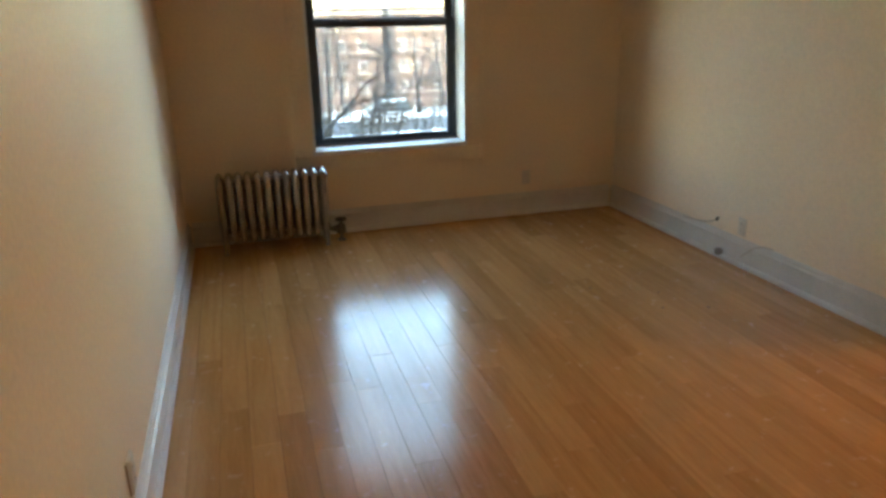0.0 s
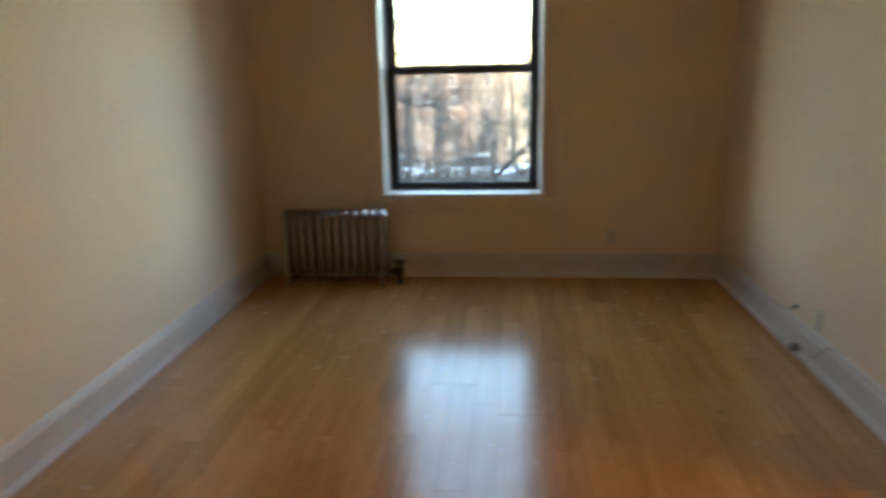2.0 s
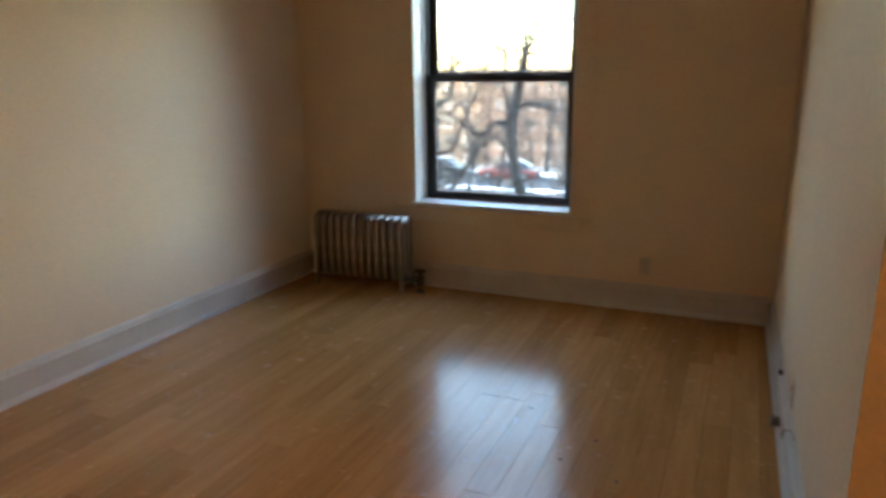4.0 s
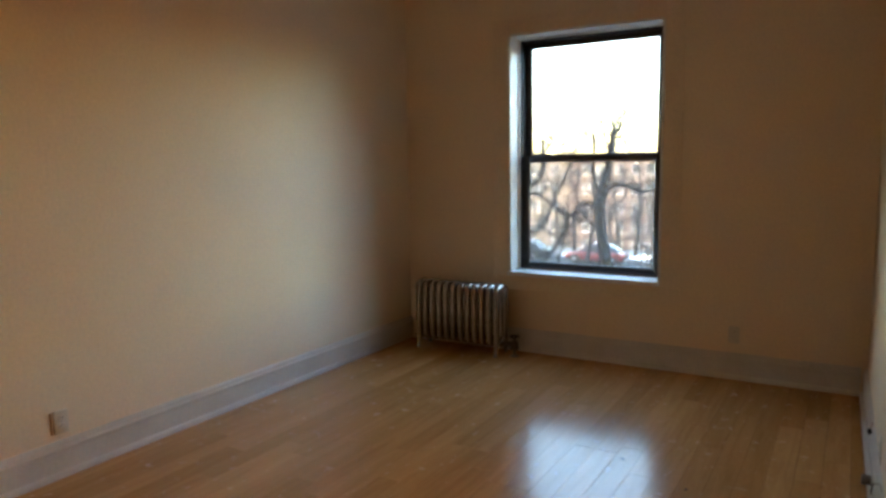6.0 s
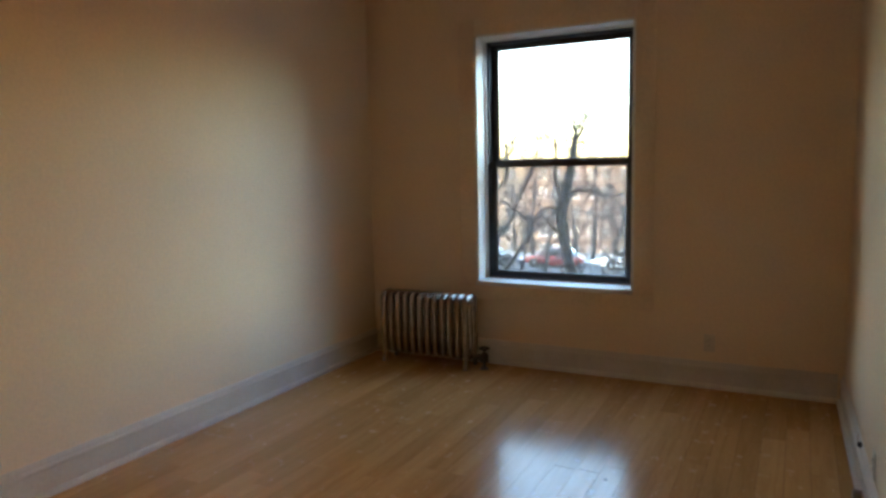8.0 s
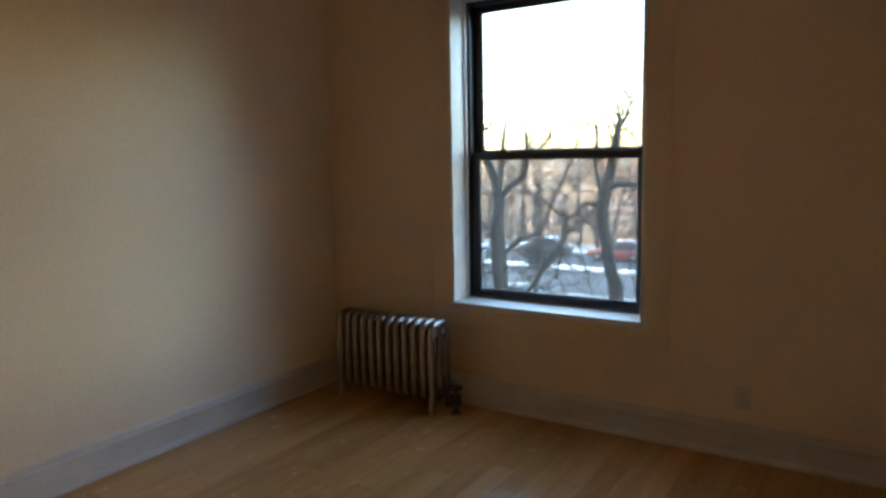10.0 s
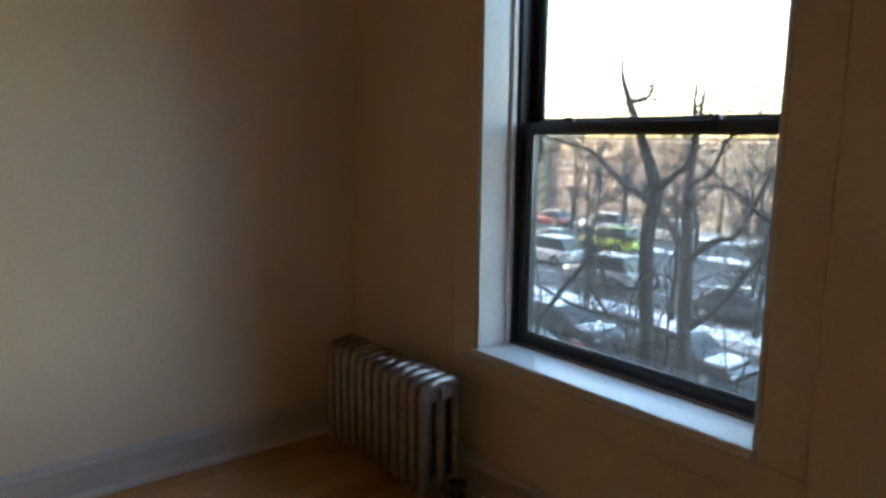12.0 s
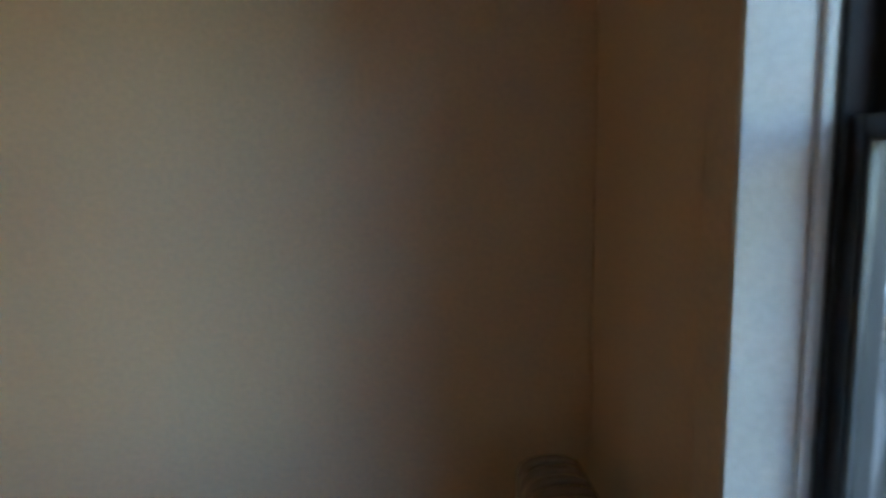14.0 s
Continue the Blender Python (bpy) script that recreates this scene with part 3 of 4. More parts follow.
def make_car(paint, label, suv=False, snowy=False):
    c = tagged(new("car"), label, "car", group="cars in the street")
    hb, hr = (0.98, 1.68) if suv else (0.86, 1.43)

    def ring(w, z0, z1):
        return [(-w * 0.93, z0), (-w, z0 + 0.18), (-w, z1 - 0.16), (-w * 0.88, z1), (w * 0.88, z1), (w, z1 - 0.16), (w, z0 + 0.18), (w * 0.93, z0)]

    bm = bmesh.new()
    loft(bm, [(-2.25, ring(0.70, 0.38, hb - 0.16)), (-2.15, ring(0.82, 0.27, hb - 0.06)), (-1.6, ring(0.89, 0.22, hb)), (0.0, ring(0.90, 0.20, hb + 0.02)),
              (0.85, ring(0.90, 0.22, hb)), (1.6, ring(0.88, 0.24, hb - 0.08)), (2.1, ring(0.80, 0.30, hb - 0.17)), (2.25, ring(0.66, 0.40, hb - 0.27))])
    part("body", bm, paint, c, smooth=40)

    def cab_ring(x, w, z):
        return (x, [(-w, hb - 0.04), (-w * 0.97, (hb + z) / 2), (-w * 0.86, z - 0.03), (-w * 0.70, z), (w * 0.70, z), (w * 0.86, z - 0.03), (w * 0.97, (hb + z) / 2), (w, hb - 0.04)])

    back = -2.05 if suv else -1.75
    bm = bmesh.new()
    loft(bm, [cab_ring(back, 0.76, hb + 0.05), cab_ring(back + (0.25 if suv else 0.6), 0.80, hr - 0.05), cab_ring(-0.4, 0.82, hr), cab_ring(0.3, 0.82, hr - 0.03), cab_ring(1.15, 0.78, hb + 0.02)])
    g = part("cabin_glass", bm, M_DKGLASS, c, "dark tinted windows", smooth=40)
    bm = bmesh.new()
    box(bm, back + (0.30 if suv else 0.65), -0.64, hr - 0.035, 0.28, 0.64, hr + 0.018, 0.016)
    part("roof", bm, M_SNOW if snowy else paint, c, "snow-covered roof" if snowy else "")
    for s in (-1, 1):
        for x0, x1 in ((-0.42, -0.34), (0.98, 1.08)):
            bm = bmesh.new()
            tube(bm, [(x1 if x0 > 0 else x0, s * 0.785, hb), (x0 - (0.62 if x0 > 0 else 0.0), s * 0.70, hr - 0.02)], 0.028, 6)
            part("pillar", bm, paint, c)
    for x in (-1.38, 1.36):
        for s in (-1, 1):
            bm = bmesh.new()
            cyl(bm, (x, s * 0.70, 0.32), (x, s * 0.905, 0.32), 0.32, None, 20)
            w = part("wheel", bm, M_TYRE, c, "black tyre")
            bm = bmesh.new()
            cyl(bm, (x, s * 0.88, 0.32), (x, s * 0.915, 0.32), 0.20, 0.18, 14)
            part("rim", bm, M_RIM, w, "alloy rim")
    for s in (-1, 1):
        bm = bmesh.new()
        box(bm, 2.05, s * 0.60 - 0.14, hb - 0.36, 2.235, s * 0.60 + 0.14, hb - 0.24, 0.03)
        part("headlight", bm, M_HEADL, c)
        bm = bmesh.new()
        box(bm, -2.27, s * 0.62 - 0.12, hb - 0.30, -2.17, s * 0.62 + 0.12, hb - 0.16, 0.02)
        part("tail_light", bm, M_TAIL, c, "red tail light")
    if snowy:
        bm = bmesh.new()
        box(bm, 1.15, -0.66, hb - 0.09, 1.95, 0.62, hb + 0.03, 0.03)
        part("bonnet_snow", bm, M_SNOW, c, "snow lying on the bonnet")
    return c


P_BLACK, P_SILVER, P_BLUE = car_paint("black_car_paint", (0.02, 0.021, 0.024)), car_paint("silver_car_paint", (0.36, 0.37, 0.38)), car_paint("slate_car_paint", (0.045, 0.062, 0.07))
P_WHITE, P_RED, P_LIME = car_paint("white_car_paint", (0.62, 0.62, 0.62)), car_paint("red_car_paint", (0.20, 0.028, 0.025)), car_paint("lime_car_paint", (0.42, 0.52, 0.05))
black = make_car(P_BLACK, "parked black sedan with snow on its bonnet and roof", False, True)
black.matrix_world = pose(-14.3, 22.9, GZ + 0.02, 0, 0, 0)
slate = make_car(P_BLUE, "slate-grey sedan on the asphalt service road")
slate.matrix_world = pose(-15.4, 20.5, GZ + 0.02, 0, 0, 0)
silver = make_car(P_SILVER, "silver sport utility car on the parkway", True)
silver.matrix_world = pose(-20.2, 32.6, GZ + 0.02, 0, 0, 180)
white = make_car(P_WHITE, "white parked car in the street", True)
white.matrix_world = pose(-26.8, 35.4, GZ + 0.02, 0, 0, 180)
red = make_car(P_RED, "red parked car by the far pavement")
red.matrix_world = pose(-13.0, 49.8, GZ + 0.02, 0, 0, 180)
lime = make_car(P_LIME, "lime green taxi cab on the far side", True)
lime.matrix_world = pose(-27.5, 42.4, GZ + 0.02, 0, 0, 180)
for src, x, y, r in ((black, -9.3, 23.0, 0), (black, -4.1, 23.1, 0), (slate, -25.4, 23.0, 0), (slate, -30.5, 39.8, 180), (slate, -11.4, 30.9, 0), (black, -19.9, 23.0, 0),
                     (white, -34.0, 49.9, 180), (silver, -28.3, 49.8, 180), (black, -19.0, 49.8, 180), (white, -7.2, 49.8, 180), (silver, -1.5, 49.9, 180),
                     (black, 4.4, 49.8, 180), (white, 10.5, 49.8, 180), (red, -40.0, 49.8, 180), (white, -46, 49.8, 180), (silver, -31, 23.0, 0)):
    copy_thing(src, pose(x, y, GZ + 0.02, 0, 0, r))

sign = tagged(new("street_sign"), "small red and white street sign on a metal post", "sign")
bm = bmesh.new()
cyl(bm, (-10.15, 18.90, GZ + 0.14), (-10.15, 18.90, GZ + 1.62), 0.03, None, 10)
part("post", bm, M_POST, sign)
boxes("sign_plate", M_RED, [(-10.37, 18.855, GZ + 1.0, -9.93, 18.868, GZ + 1.58)], sign, 0.004, "red sign plate")
boxes("sign_band", M_WHITE, [(-10.33, 18.850, GZ + 1.24, -9.97, 18.856, GZ + 1.33)], sign, 0.0, "white bar on the sign")

# ------------------------------------------------------------ trees


def sticks(name, segs, material, parent, sides=4):
    """Many tapered twigs (a, b, r0, r1) as one mesh."""
    vs, fs = [], []
    for a, b, r0, r1 in segs:
        d = (b - a).normalized()
        u = d.orthogonal().normalized()
        w = d.cross(u)
        o = len(vs)
        for p, r in ((a, r0), (b, r1)):
            for k in range(sides):
                an = 2 * math.pi * k / sides
                vs.append(p + u * (math.cos(an) * r) + w * (math.sin(an) * r))
        for k in range(sides):
            j = (k + 1) % sides
            fs.append((o + k, o + j, o + sides + j, o + sides + k))
    me = bpy.data.meshes.new(name)
    me.from_pydata([tuple(v) for v in vs], [], fs)
    me.materials.append(material)
    me.shade_smooth()
    ob = new(name, me)
    ob.parent = parent
    return ob


def wander(rnd, p, d, length, r, steps, curl, lift):
    pts = [(p.copy(), r)]
    for k in range(steps):
        d = (d + Vector((rnd.gauss(0, curl), rnd.gauss(0, curl), rnd.gauss(0, curl) + lift))).normalized()
        p = p + d * (length / steps)
        pts.append((p.copy(), r * (1 - 0.75 * (k + 1) / steps)))
    return pts


def spread(rnd, segs, p, d, length, r, depth, lift=0.06, curl=0.22, least=0.0032):
    pts = wander(rnd, p, d, length, r, 5, curl, lift)
    for (a, ra), (b, rb) in zip(pts, pts[1:]):
        segs.append((a, b, ra, rb))
    if depth <= 0:
        return
    for k in range(rnd.randint(3, 5)):
        i = rnd.randint(1, 5)
        q, rq = pts[i]
        t = (pts[i][0] - pts[i - 1][0]).normalized()
        side = Vector((rnd.gauss(0, 1), rnd.gauss(0, 1), rnd.gauss(0, 0.7)))
        side = (side - t * side.dot(t)).normalized()
        spread(rnd, segs, q, (t * rnd.uniform(0.5, 1.0) + side * rnd.uniform(0.6, 1.0)).normalized(), length * rnd.uniform(0.4, 0.68), max(rq * 0.6, least), depth - 1, lift, curl, least)


def smooth_line(pts, radii, per=5):
    """A rounded line through points, with slight waver."""
    out, rr = [], []
    P = [Vector(p) for p in pts]
    for i in range(len(P) - 1):
        p0, p1, p2, p3 = P[max(i - 1, 0)], P[i], P[i + 1], P[min(i + 2, len(P) - 1)]
        for k in range(per):
            t = k / per
            out.append(0.5 * ((2 * p1) + (p2 - p0) * t + (2 * p0 - 5 * p1 + 4 * p2 - p3) * t * t + (3 * p1 - p0 - 3 * p2 + p3) * t ** 3))
            rr.append(radii[i] * (1 - t) + radii[i + 1] * t)
    out.append(P[-1])
    rr.append(radii[-1])
    return out, rr


def limb_tree(label, trunk, limbs, seed, twigs=26, twig_len=0.9, bark=M_BARK, depth=1):
    rnd = random.Random(seed)
    tree = tagged(new("tree"), label, "tree", group="bare street trees")
    tree.location = trunk[0][0]
    base = Vector(trunk[0][0])
    segs = []
    for name, line in [("trunk", trunk)] + [("limb", l) for l in limbs]:
        pts, rr = smooth_line([p for p, _ in line], [r for _, r in line])
        rr = [r * ((0.85 if name == "trunk" else 0.80) + 0.13 * noise.noise(p * 5)) for p, r in zip(pts, rr)]
        bm = bmesh.new()
        tube(bm, [p - base for p in pts], rr, 10)
        part(name, bm, bark, tree, smooth=180)
        m = len(pts)
        for k in range(int(twigs * (1.35 if name == "limb" else 1.1))):
            i = rnd.randint(m // 3, m - 1)
            if pts[i].z < -3.0:
                continue
            t = (pts[i] - pts[i - 1]).normalized()
            d = (t * rnd.uniform(0.0, 0.8) + Vector((rnd.gauss(0, 1), rnd.gauss(0, 1), rnd.gauss(0.1, 0.6)))).normalized()
            spread(rnd, segs, pts[i] - base, d, twig_len * rnd.uniform(0.4, 1.2), max(0.008, min(0.020, rr[i] * 0.34)), depth, 0.06, 0.46, 0.0045)
    sticks("crown", segs, M_TWIG, tree)
    return tree


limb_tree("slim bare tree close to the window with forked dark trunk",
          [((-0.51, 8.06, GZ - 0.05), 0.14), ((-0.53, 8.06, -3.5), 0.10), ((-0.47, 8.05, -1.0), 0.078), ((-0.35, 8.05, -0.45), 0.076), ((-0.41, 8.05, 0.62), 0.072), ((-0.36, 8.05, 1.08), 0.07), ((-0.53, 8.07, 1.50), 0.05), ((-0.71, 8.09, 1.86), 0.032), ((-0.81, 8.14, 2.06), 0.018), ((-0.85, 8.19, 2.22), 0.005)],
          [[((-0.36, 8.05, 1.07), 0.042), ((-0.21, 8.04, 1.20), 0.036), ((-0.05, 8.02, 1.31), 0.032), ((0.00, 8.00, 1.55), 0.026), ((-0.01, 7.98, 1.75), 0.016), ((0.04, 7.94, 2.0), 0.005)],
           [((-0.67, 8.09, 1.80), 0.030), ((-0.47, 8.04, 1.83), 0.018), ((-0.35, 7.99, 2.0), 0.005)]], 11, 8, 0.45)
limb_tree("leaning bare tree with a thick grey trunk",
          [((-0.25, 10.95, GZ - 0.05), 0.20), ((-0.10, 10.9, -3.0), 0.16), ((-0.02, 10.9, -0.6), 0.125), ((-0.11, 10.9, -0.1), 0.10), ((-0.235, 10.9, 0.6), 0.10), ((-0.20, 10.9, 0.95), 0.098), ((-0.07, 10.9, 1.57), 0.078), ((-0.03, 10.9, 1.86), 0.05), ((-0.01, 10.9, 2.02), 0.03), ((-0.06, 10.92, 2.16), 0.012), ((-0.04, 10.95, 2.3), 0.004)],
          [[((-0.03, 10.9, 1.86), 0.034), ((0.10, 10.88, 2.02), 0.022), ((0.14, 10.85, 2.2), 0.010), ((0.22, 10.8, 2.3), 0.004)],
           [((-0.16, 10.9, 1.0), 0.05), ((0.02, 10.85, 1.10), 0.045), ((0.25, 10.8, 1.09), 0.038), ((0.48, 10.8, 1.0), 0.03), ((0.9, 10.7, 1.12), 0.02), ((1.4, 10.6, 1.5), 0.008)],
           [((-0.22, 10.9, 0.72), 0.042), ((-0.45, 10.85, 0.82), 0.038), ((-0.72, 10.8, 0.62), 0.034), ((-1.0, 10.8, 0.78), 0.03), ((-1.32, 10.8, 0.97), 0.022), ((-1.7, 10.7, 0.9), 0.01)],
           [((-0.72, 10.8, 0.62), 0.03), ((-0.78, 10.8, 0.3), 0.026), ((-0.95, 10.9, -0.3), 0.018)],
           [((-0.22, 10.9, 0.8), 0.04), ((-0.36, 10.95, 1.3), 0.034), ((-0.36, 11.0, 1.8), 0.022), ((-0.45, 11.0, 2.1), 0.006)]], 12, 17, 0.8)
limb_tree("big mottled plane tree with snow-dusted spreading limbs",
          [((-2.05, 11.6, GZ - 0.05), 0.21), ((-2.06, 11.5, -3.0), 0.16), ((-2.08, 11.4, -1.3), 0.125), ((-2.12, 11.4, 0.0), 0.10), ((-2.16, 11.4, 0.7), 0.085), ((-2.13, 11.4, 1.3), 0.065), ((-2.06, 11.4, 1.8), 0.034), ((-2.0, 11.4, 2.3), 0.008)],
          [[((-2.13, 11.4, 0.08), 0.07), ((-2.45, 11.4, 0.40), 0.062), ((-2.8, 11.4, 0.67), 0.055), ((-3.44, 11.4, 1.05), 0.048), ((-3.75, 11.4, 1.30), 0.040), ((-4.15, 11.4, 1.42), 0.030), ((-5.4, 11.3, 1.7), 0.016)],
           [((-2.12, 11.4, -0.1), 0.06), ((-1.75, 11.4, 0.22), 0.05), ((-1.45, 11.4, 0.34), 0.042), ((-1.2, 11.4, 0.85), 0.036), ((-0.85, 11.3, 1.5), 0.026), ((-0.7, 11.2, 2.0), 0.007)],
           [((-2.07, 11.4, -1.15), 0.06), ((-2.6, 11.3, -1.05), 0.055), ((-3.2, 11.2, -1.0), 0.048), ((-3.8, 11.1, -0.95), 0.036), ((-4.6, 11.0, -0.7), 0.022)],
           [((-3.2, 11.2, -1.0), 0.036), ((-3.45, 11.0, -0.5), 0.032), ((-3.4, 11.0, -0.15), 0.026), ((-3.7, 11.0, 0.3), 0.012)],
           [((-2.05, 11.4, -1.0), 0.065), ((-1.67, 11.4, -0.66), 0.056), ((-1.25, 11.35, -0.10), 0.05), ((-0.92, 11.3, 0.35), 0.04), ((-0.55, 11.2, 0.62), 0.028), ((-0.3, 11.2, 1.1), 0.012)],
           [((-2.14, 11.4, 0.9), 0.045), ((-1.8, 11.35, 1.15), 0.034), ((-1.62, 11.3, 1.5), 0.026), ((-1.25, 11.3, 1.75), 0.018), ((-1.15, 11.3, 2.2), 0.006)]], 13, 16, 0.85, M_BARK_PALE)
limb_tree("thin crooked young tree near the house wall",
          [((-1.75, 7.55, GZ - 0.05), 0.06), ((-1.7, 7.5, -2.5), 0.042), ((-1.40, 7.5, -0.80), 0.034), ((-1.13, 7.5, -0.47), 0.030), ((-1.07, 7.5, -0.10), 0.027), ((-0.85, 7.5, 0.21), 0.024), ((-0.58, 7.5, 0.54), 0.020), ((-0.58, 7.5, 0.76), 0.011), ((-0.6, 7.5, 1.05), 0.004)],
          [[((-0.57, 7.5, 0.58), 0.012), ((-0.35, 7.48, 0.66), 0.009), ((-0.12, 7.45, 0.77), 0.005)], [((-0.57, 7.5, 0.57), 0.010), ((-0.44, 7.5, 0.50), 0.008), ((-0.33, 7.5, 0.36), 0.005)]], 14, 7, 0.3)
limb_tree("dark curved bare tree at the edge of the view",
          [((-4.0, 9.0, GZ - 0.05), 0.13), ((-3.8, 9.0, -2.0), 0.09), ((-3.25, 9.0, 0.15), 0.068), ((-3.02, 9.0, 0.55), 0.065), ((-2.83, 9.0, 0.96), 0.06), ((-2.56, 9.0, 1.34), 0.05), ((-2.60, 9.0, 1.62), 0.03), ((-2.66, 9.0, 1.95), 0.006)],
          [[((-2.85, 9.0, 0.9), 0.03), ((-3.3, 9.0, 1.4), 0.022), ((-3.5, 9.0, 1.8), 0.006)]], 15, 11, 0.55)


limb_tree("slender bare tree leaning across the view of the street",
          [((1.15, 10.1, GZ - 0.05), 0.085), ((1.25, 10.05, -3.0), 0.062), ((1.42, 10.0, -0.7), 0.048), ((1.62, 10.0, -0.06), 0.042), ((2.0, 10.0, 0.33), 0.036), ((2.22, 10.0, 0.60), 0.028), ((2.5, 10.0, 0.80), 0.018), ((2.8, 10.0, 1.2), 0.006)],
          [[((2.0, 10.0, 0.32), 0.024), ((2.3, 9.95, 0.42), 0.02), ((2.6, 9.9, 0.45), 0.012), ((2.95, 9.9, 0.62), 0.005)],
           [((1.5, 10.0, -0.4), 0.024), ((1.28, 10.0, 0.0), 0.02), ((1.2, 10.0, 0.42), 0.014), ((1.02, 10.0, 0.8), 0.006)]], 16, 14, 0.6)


def far_tree(x, y, h, seed, gz=GZ):
    near = y < 17.5
    rnd = random.Random(seed)
    tree = tagged(new("tree"), "bare winter street tree with a fine twig crown", "tree", group="bare street trees")
    tree.location = (x, y, gz - 0.05)
    r = h * (0.0065 if near else 0.017)
    pts = wander(rnd, Vector((0, 0, 0)), Vector((0, 0, 1)), h * 0.75, r, 7, 0.11 if near else 0.07, 0.05)
    bm = bmesh.new()
    tube(bm, [p for p, _ in pts], [q for _, q in pts], 8)
    part("trunk", bm, M_BARK, tree, smooth=180)
    segs = []
    least = 0.005 if near else 0.010
    for k in range(14 if near else 20 if y < 40 else 9):
        i = rnd.randint(3 if near else 2, 7)
        p, q = pts[i]
        a = rnd.uniform(0, 2 * math.pi)
        spread(rnd, segs, p, Vector((math.cos(a), math.sin(a), rnd.uniform(0.3, 1.0))).normalized(), h * rnd.uniform(0.2, 0.38), max(q * 0.6, 0.012 if near else 0.03), 2, 0.08, 0.34, least)
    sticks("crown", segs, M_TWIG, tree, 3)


for k, (x, y, h) in enumerate([(-13.5, 17.0, 9.5), (-6.0, 16.2, 8.0), (3.2, 16.6, 9.0), (-22, 17.2, 9), (-17.5, 28.0, 9), (-2.0, 28.0, 9.5), (5.5, 28.3, 8.5),
                               (-27, 28.1, 10), (-33, 44.5, 10), (-22, 44.4, 10), (-3, 44.4, 10), (6, 44.5, 10), (-45, 53, 11), (-12, 44.5, 9), (-16, 53.3, 10), (-9.5, 28.2, 8.5), (-28, 53.2, 11), (-6, 53, 11), (4, 53.2, 10), (14, 53, 11), (0.6, 13.2, 8.8), (-4.3, 13.0, 8.4), (1.9, 13.6, 8.8), (-6.6, 12.4, 7.0), (4.4, 14.5, 8.0), (-0.8, 15.6, 8.0), (-10.0, 14.2, 7.6), (1.2, 16.0, 8.0), (-38, 28.3, 9), (-13, 28.2, 8.5), (-22, 28.1, 8.5), (-28, 44.5, 9.5), (-17, 44.6, 9), (-38, 44.5, 9.5), (-40, 53, 10), (-34, 53.1, 11), (-22, 53.2, 10), (-11, 53.1, 10.5), (-50, 44.5, 10), (-58, 53, 11), (-5.6, 14.6, 7.2), (-7.9, 15.2, 7.4)]):
    far_tree(x, y, h, 100 + k)


def thicket(x0, x1, y0, y1, n, seed, low=4.8, high=7.3):
    rnd = random.Random(seed)
    root = tagged(new("sapling_thicket"), "thicket of thin upright bare saplings below the window", "saplings", kind="stuff")
    root.location = ((x0 + x1) / 2, (y0 + y1) / 2, GZ)
    segs = []
    for k in range(n):
        p = Vector((rnd.uniform(x0, x1) - root.location.x, rnd.uniform(y0, y1) - root.location.y, -0.05))
        h = rnd.uniform(low, high)
        pts = wander(rnd, p, Vector((rnd.gauss(0, 0.04), rnd.gauss(0, 0.04), 1)).normalized(), h, rnd.uniform(0.018, 0.034), 6, 0.07, 0.06)
        for (a, ra), (b, rb) in zip(pts, pts[1:]):
            segs.append((a, b, ra, rb))
        for q in range(6):
            i = rnd.randint(3, 6)
            d = Vector((rnd.gauss(0, 1), rnd.gauss(0, 1), rnd.uniform(0.4, 1.4))).normalized()
            spread(rnd, segs, pts[i][0], d, rnd.uniform(0.4, 1.1), 0.010, 0, 0.06, 0.34)
    sticks("stems", segs, M_TWIG, root)


thicket(-0.4, 2.6, 12.0, 14.4, 84, 31)
thicket(-3.4, -0.6, 12.6, 14.6, 12, 32, 4.0, 5.3)
thicket(2.4, 6.5, 11.8, 14.8, 60, 33)
for k, (x, y, h) in enumerate([(-52, 60, 10), (-38, 58, 11), (-30, 61, 10), (-11, 60, 10), (-4, 58, 11), (2, 60.5, 10), (9, 58.5, 11), (18, 60, 11), (-65, 57, 11), (-80, 58, 12), (-7.5, 67, 12), (-1, 68, 12), (5, 66, 12), (-16, 67, 12), (-24, 70, 13), (-33, 72, 13), (-43, 70, 13), (-12, 74, 13), (-54, 73, 13), (-66, 72, 13), (-20, 78, 13), (-38, 80, 13), (-50, 82, 13), (-78, 76, 14), (0, 76, 13), (8, 74, 13), (-92, 78, 14), (-28, 64, 12), (-47, 64, 12)]):
    far_tree(x, y, h, 300 + k, GZ - (0.4 if y < 63.5 else 2.1 + max(0.0, min(y, 78) - 66) * 0.3334 + max(0.0, y - 78) * 0.118))

# ------------------------------------------------------------ buildings across

def window_mesh():
    bm = bmesh.new()
    for s in ((-0.62, -0.1, -0.80, -0.54, 0.02, 0.80), (0.54, -0.1, -0.80, 0.62, 0.02, 0.80), (-0.54, -0.1, 0.72, 0.54, 0.02, 0.80), (-0.54, -0.1, -0.80, 0.54, 0.02, -0.72), (-0.54, -0.08, -0.03, 0.54, 0.02, 0.03), (-0.03, -0.07, -0.72, 0.03, 0.02, 0.72)):
        box(bm, *s)
    return mesh_of("window_frame", bm, M_WFRAME)


def pane_mesh():
    bm = bmesh.new()
    box(bm, -0.54, -0.05, -0.72, 0.54, -0.03, 0.72)
    return mesh_of("pane", bm, M_DKGLASS)


WF, WP = window_mesh(), pane_mesh()


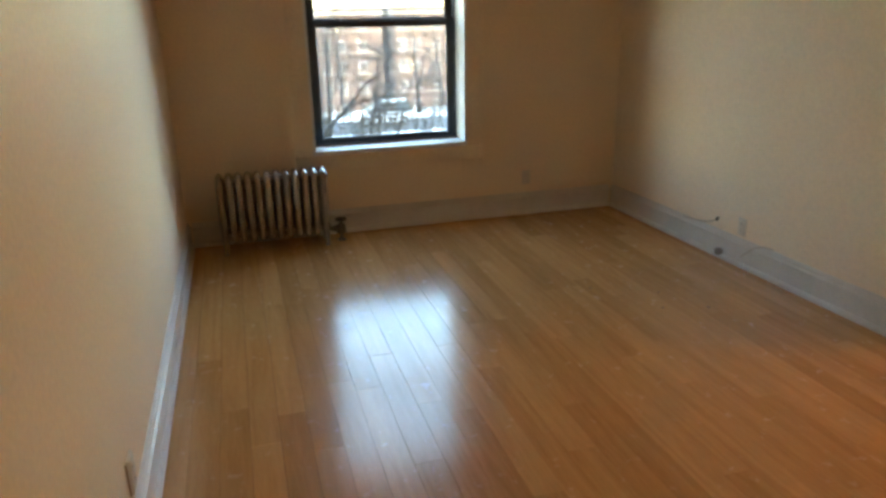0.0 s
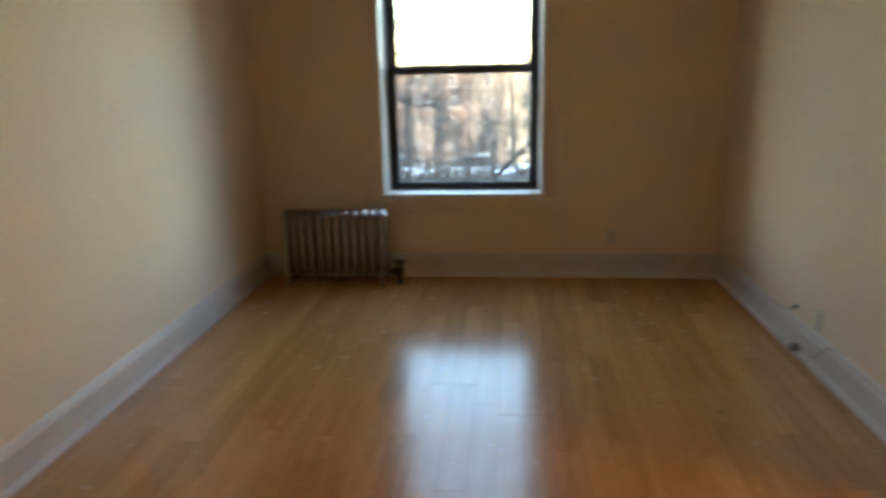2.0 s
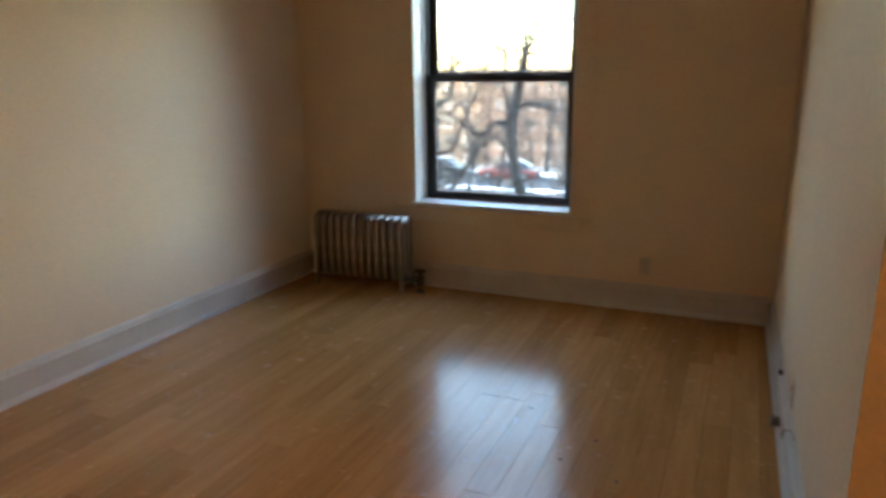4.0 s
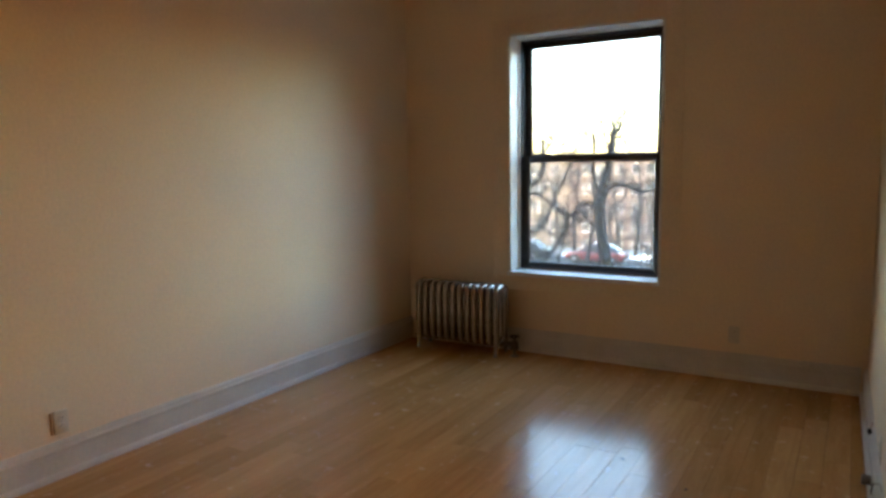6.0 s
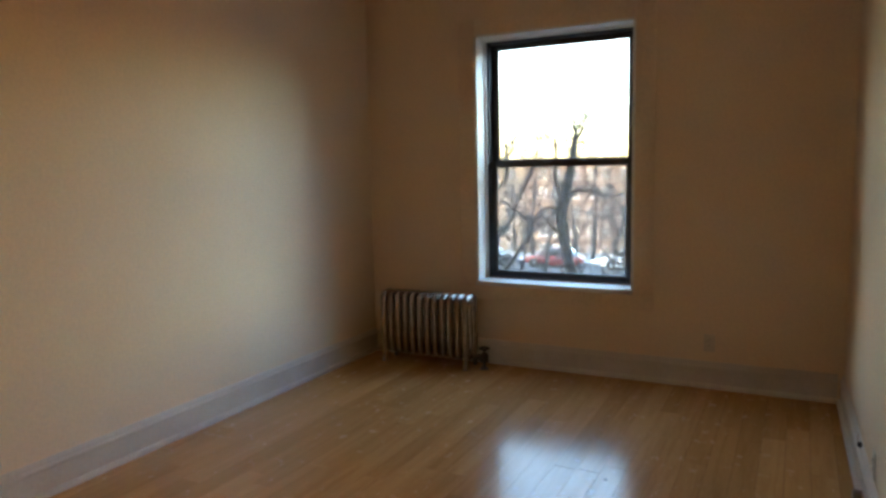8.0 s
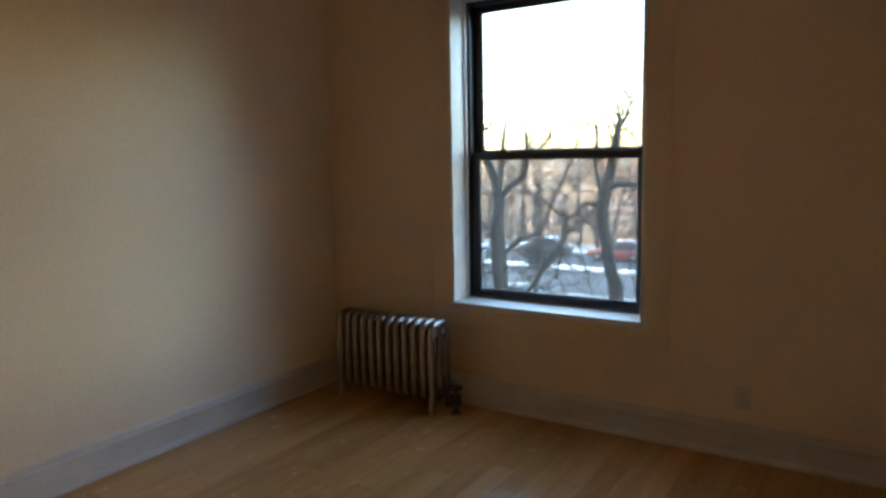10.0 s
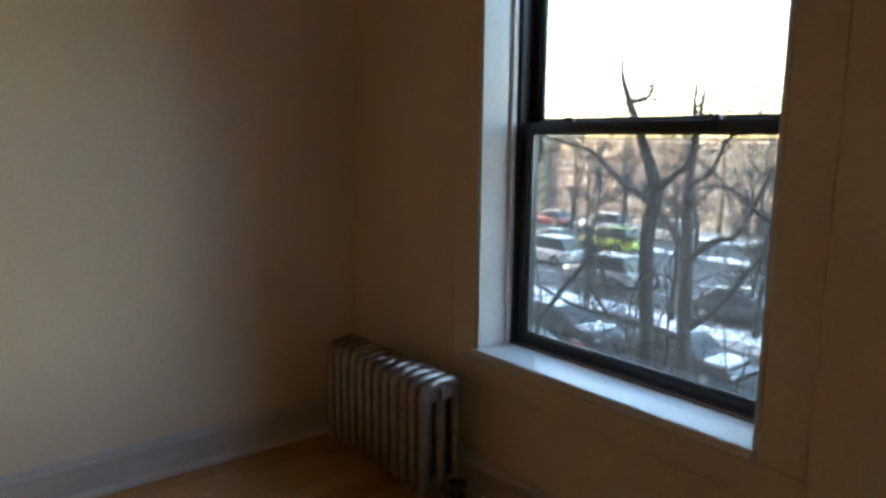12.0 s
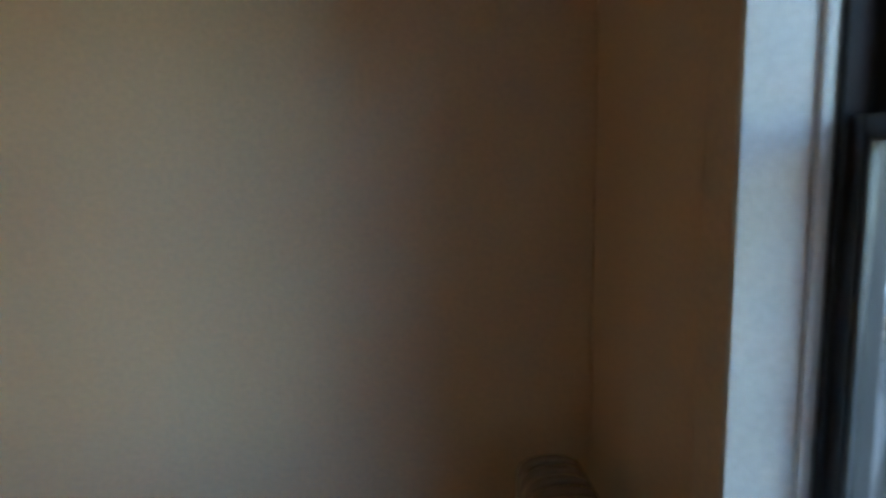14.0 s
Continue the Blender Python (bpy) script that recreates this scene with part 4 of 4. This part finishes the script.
def house(x0, x1, y, z0, storeys, brick, label, step=2.6, depth=14.0):
    h = tagged(new("apartment_building"), label, "building", group="buildings across the street")
    top = z0 + storeys * 3.0 + 1.2
    boxes("wall", brick, [(x0, y, z0 - 1, x1, y + depth, top)], h)
    boxes("roof", M_ROOF, [(x0 - 0.1, y - 0.1, top, x1 + 0.1, y + depth + 0.1, top + 0.25)], h)
    boxes("cornice", M_STONE, [(x0 - 0.15, y - 0.35, top - 0.7, x1 + 0.15, y, top - 0.25)], h, 0.04, "pale stone cornice")
    boxes("base_course", M_STONE, [(x0 - 0.05, y - 0.12, z0 - 1, x1 + 0.05, y, z0 + 1.0)], h, 0.0, "pale stone base")
    n = int((x1 - x0 - 1.6) / step)
    for s in range(storeys):
        zc = z0 + 2.2 + s * 3.0
        boxes("sill_band", M_STONE, [(x0 - 0.02, y - 0.10, zc - 1.0, x1 + 0.02, y, zc - 0.86)], h, 0.0, "pale stone band")
        for k in range(n):
            xc = x0 + (x1 - x0 - (n - 1) * step) / 2 + k * step
            if k % 3 == 1:
                xc -= 0.5
            w = new("window", WF)
            w.parent, w.location = h, (xc, y, zc)
            p = new("pane", WP)
            p.parent = w


LOW = GZ - 8.0
house(-14.4, -4.4, 104, LOW, 5, M_BRICK_R, "red brick apartment building with white windows")
house(-4.2, 1.1, 103.6, LOW, 5, M_BRICK_T, "brown brick apartment building between taller fronts", 2.3)
house(1.3, 10.4, 103, LOW, 5, M_TAN, "pale tan apartment building with paired windows", 3.0)
house(10.6, 22, 104, LOW, 5, M_BRICK_R, "red brick apartment building beside the tan front")
house(-36, -14.6, 106, LOW, 5, M_BRICK_R, "long red brick apartment building with snowy sills")
house(-62, -36.2, 106.3, LOW, 5, M_BRICK_T, "pale brick apartment building beyond the trees")
house(-92, -62.2, 106.0, LOW, 5, M_BRICK_R, "distant red brick apartment building")
house(-128, -94, 104, LOW, 6, M_SUNLIT_BRICK, "distant brick apartment block with a warm sunlit glow put into its colour")
house(-175, -131, 106, LOW, 5, M_BRICK_R, "far red brick apartment row")
house(23, 48, 105, LOW, 5, M_BRICK_R, "red brick apartment building at the street corner")
house(50, 80, 104, LOW, 5, M_BRICK_T, "tan brick apartment block down the street")

# ------------------------------------------------------------ floor boards
floor = setting(boxes("floor", M_SUB, [(-0.1, BACK, -0.06, HALL_X, DEEP + 0.02, -0.0125)]), "glossy honey-coloured wooden board floor with worn joints", "floor")
BW = 0.1150
BOARD = {}


def board_mesh(length):
    key = round(length, 2)
    if key not in BOARD:
        w, l, c = BW / 2 - 0.0006, key / 2 - 0.0011, 0.0002
        vs = [(-w, -l, -0.012), (w, -l, -0.012), (w, l, -0.012), (-w, l, -0.012), (-w, -l, -c), (w, -l, -c), (w, l, -c), (-w, l, -c),
              (-w + c, -l + c, 0), (w - c, -l + c, 0), (w - c, l - c, 0), (-w + c, l - c, 0)]
        fs = [(0, 3, 2, 1), (8, 9, 10, 11)]
        for k in range(4):
            j = (k + 1) % 4
            fs += [(k, j, 4 + j, 4 + k), (4 + k, 4 + j, 8 + j, 8 + k)]
        me = bpy.data.meshes.new("board")
        me.from_pydata(vs, [], fs)
        me.materials.append(M_FLOOR)
        BOARD[key] = me
    return BOARD[key]


rnd = random.Random(5)
cols = int(math.ceil(HALL_X / BW))
for c in range(cols):
    x = (c + 0.5) * BW
    top = DEEP if x < RW + 0.05 else HALL_Y
    y = BACK - rnd.choice((0.0, 0.3, 0.5, 0.8, 1.0))
    while y < top - 0.02:
        length = rnd.choice((0.9, 1.2, 1.2, 1.5))
        a, b = max(y, BACK), min(y + length, top)
        if b - a > 0.03:
            p = new("board", board_mesh(b - a))
            p.parent = floor
            p.location = (x, (a + b) / 2, rnd.uniform(-0.0003, 0.0003))
            p.rotation_euler = (rnd.gauss(0, 0.0005), rnd.gauss(0, 0.0017), 0)
        y += length

for k, (x, y) in enumerate(((2.345, 3.345), (2.69, 3.156), (2.825, 2.875), (2.585, 2.95))):
    bm = bmesh.new()
    bmesh.ops.create_cone(bm, cap_ends=True, segments=7, radius1=0.007, radius2=0.004, depth=0.003, matrix=Matrix.Translation((0, 0, 0.0018)) @ Matrix.Rotation(k, 4, "Z") @ Matrix.Diagonal((1.6, 0.8, 1, 1)))
    fleck = tagged(part("debris_fleck", bm, M_DARK), "tiny dark debris fleck lying on the floorboards", "debris", group="floor flecks")
    fleck.location = (x, y, 0.0)
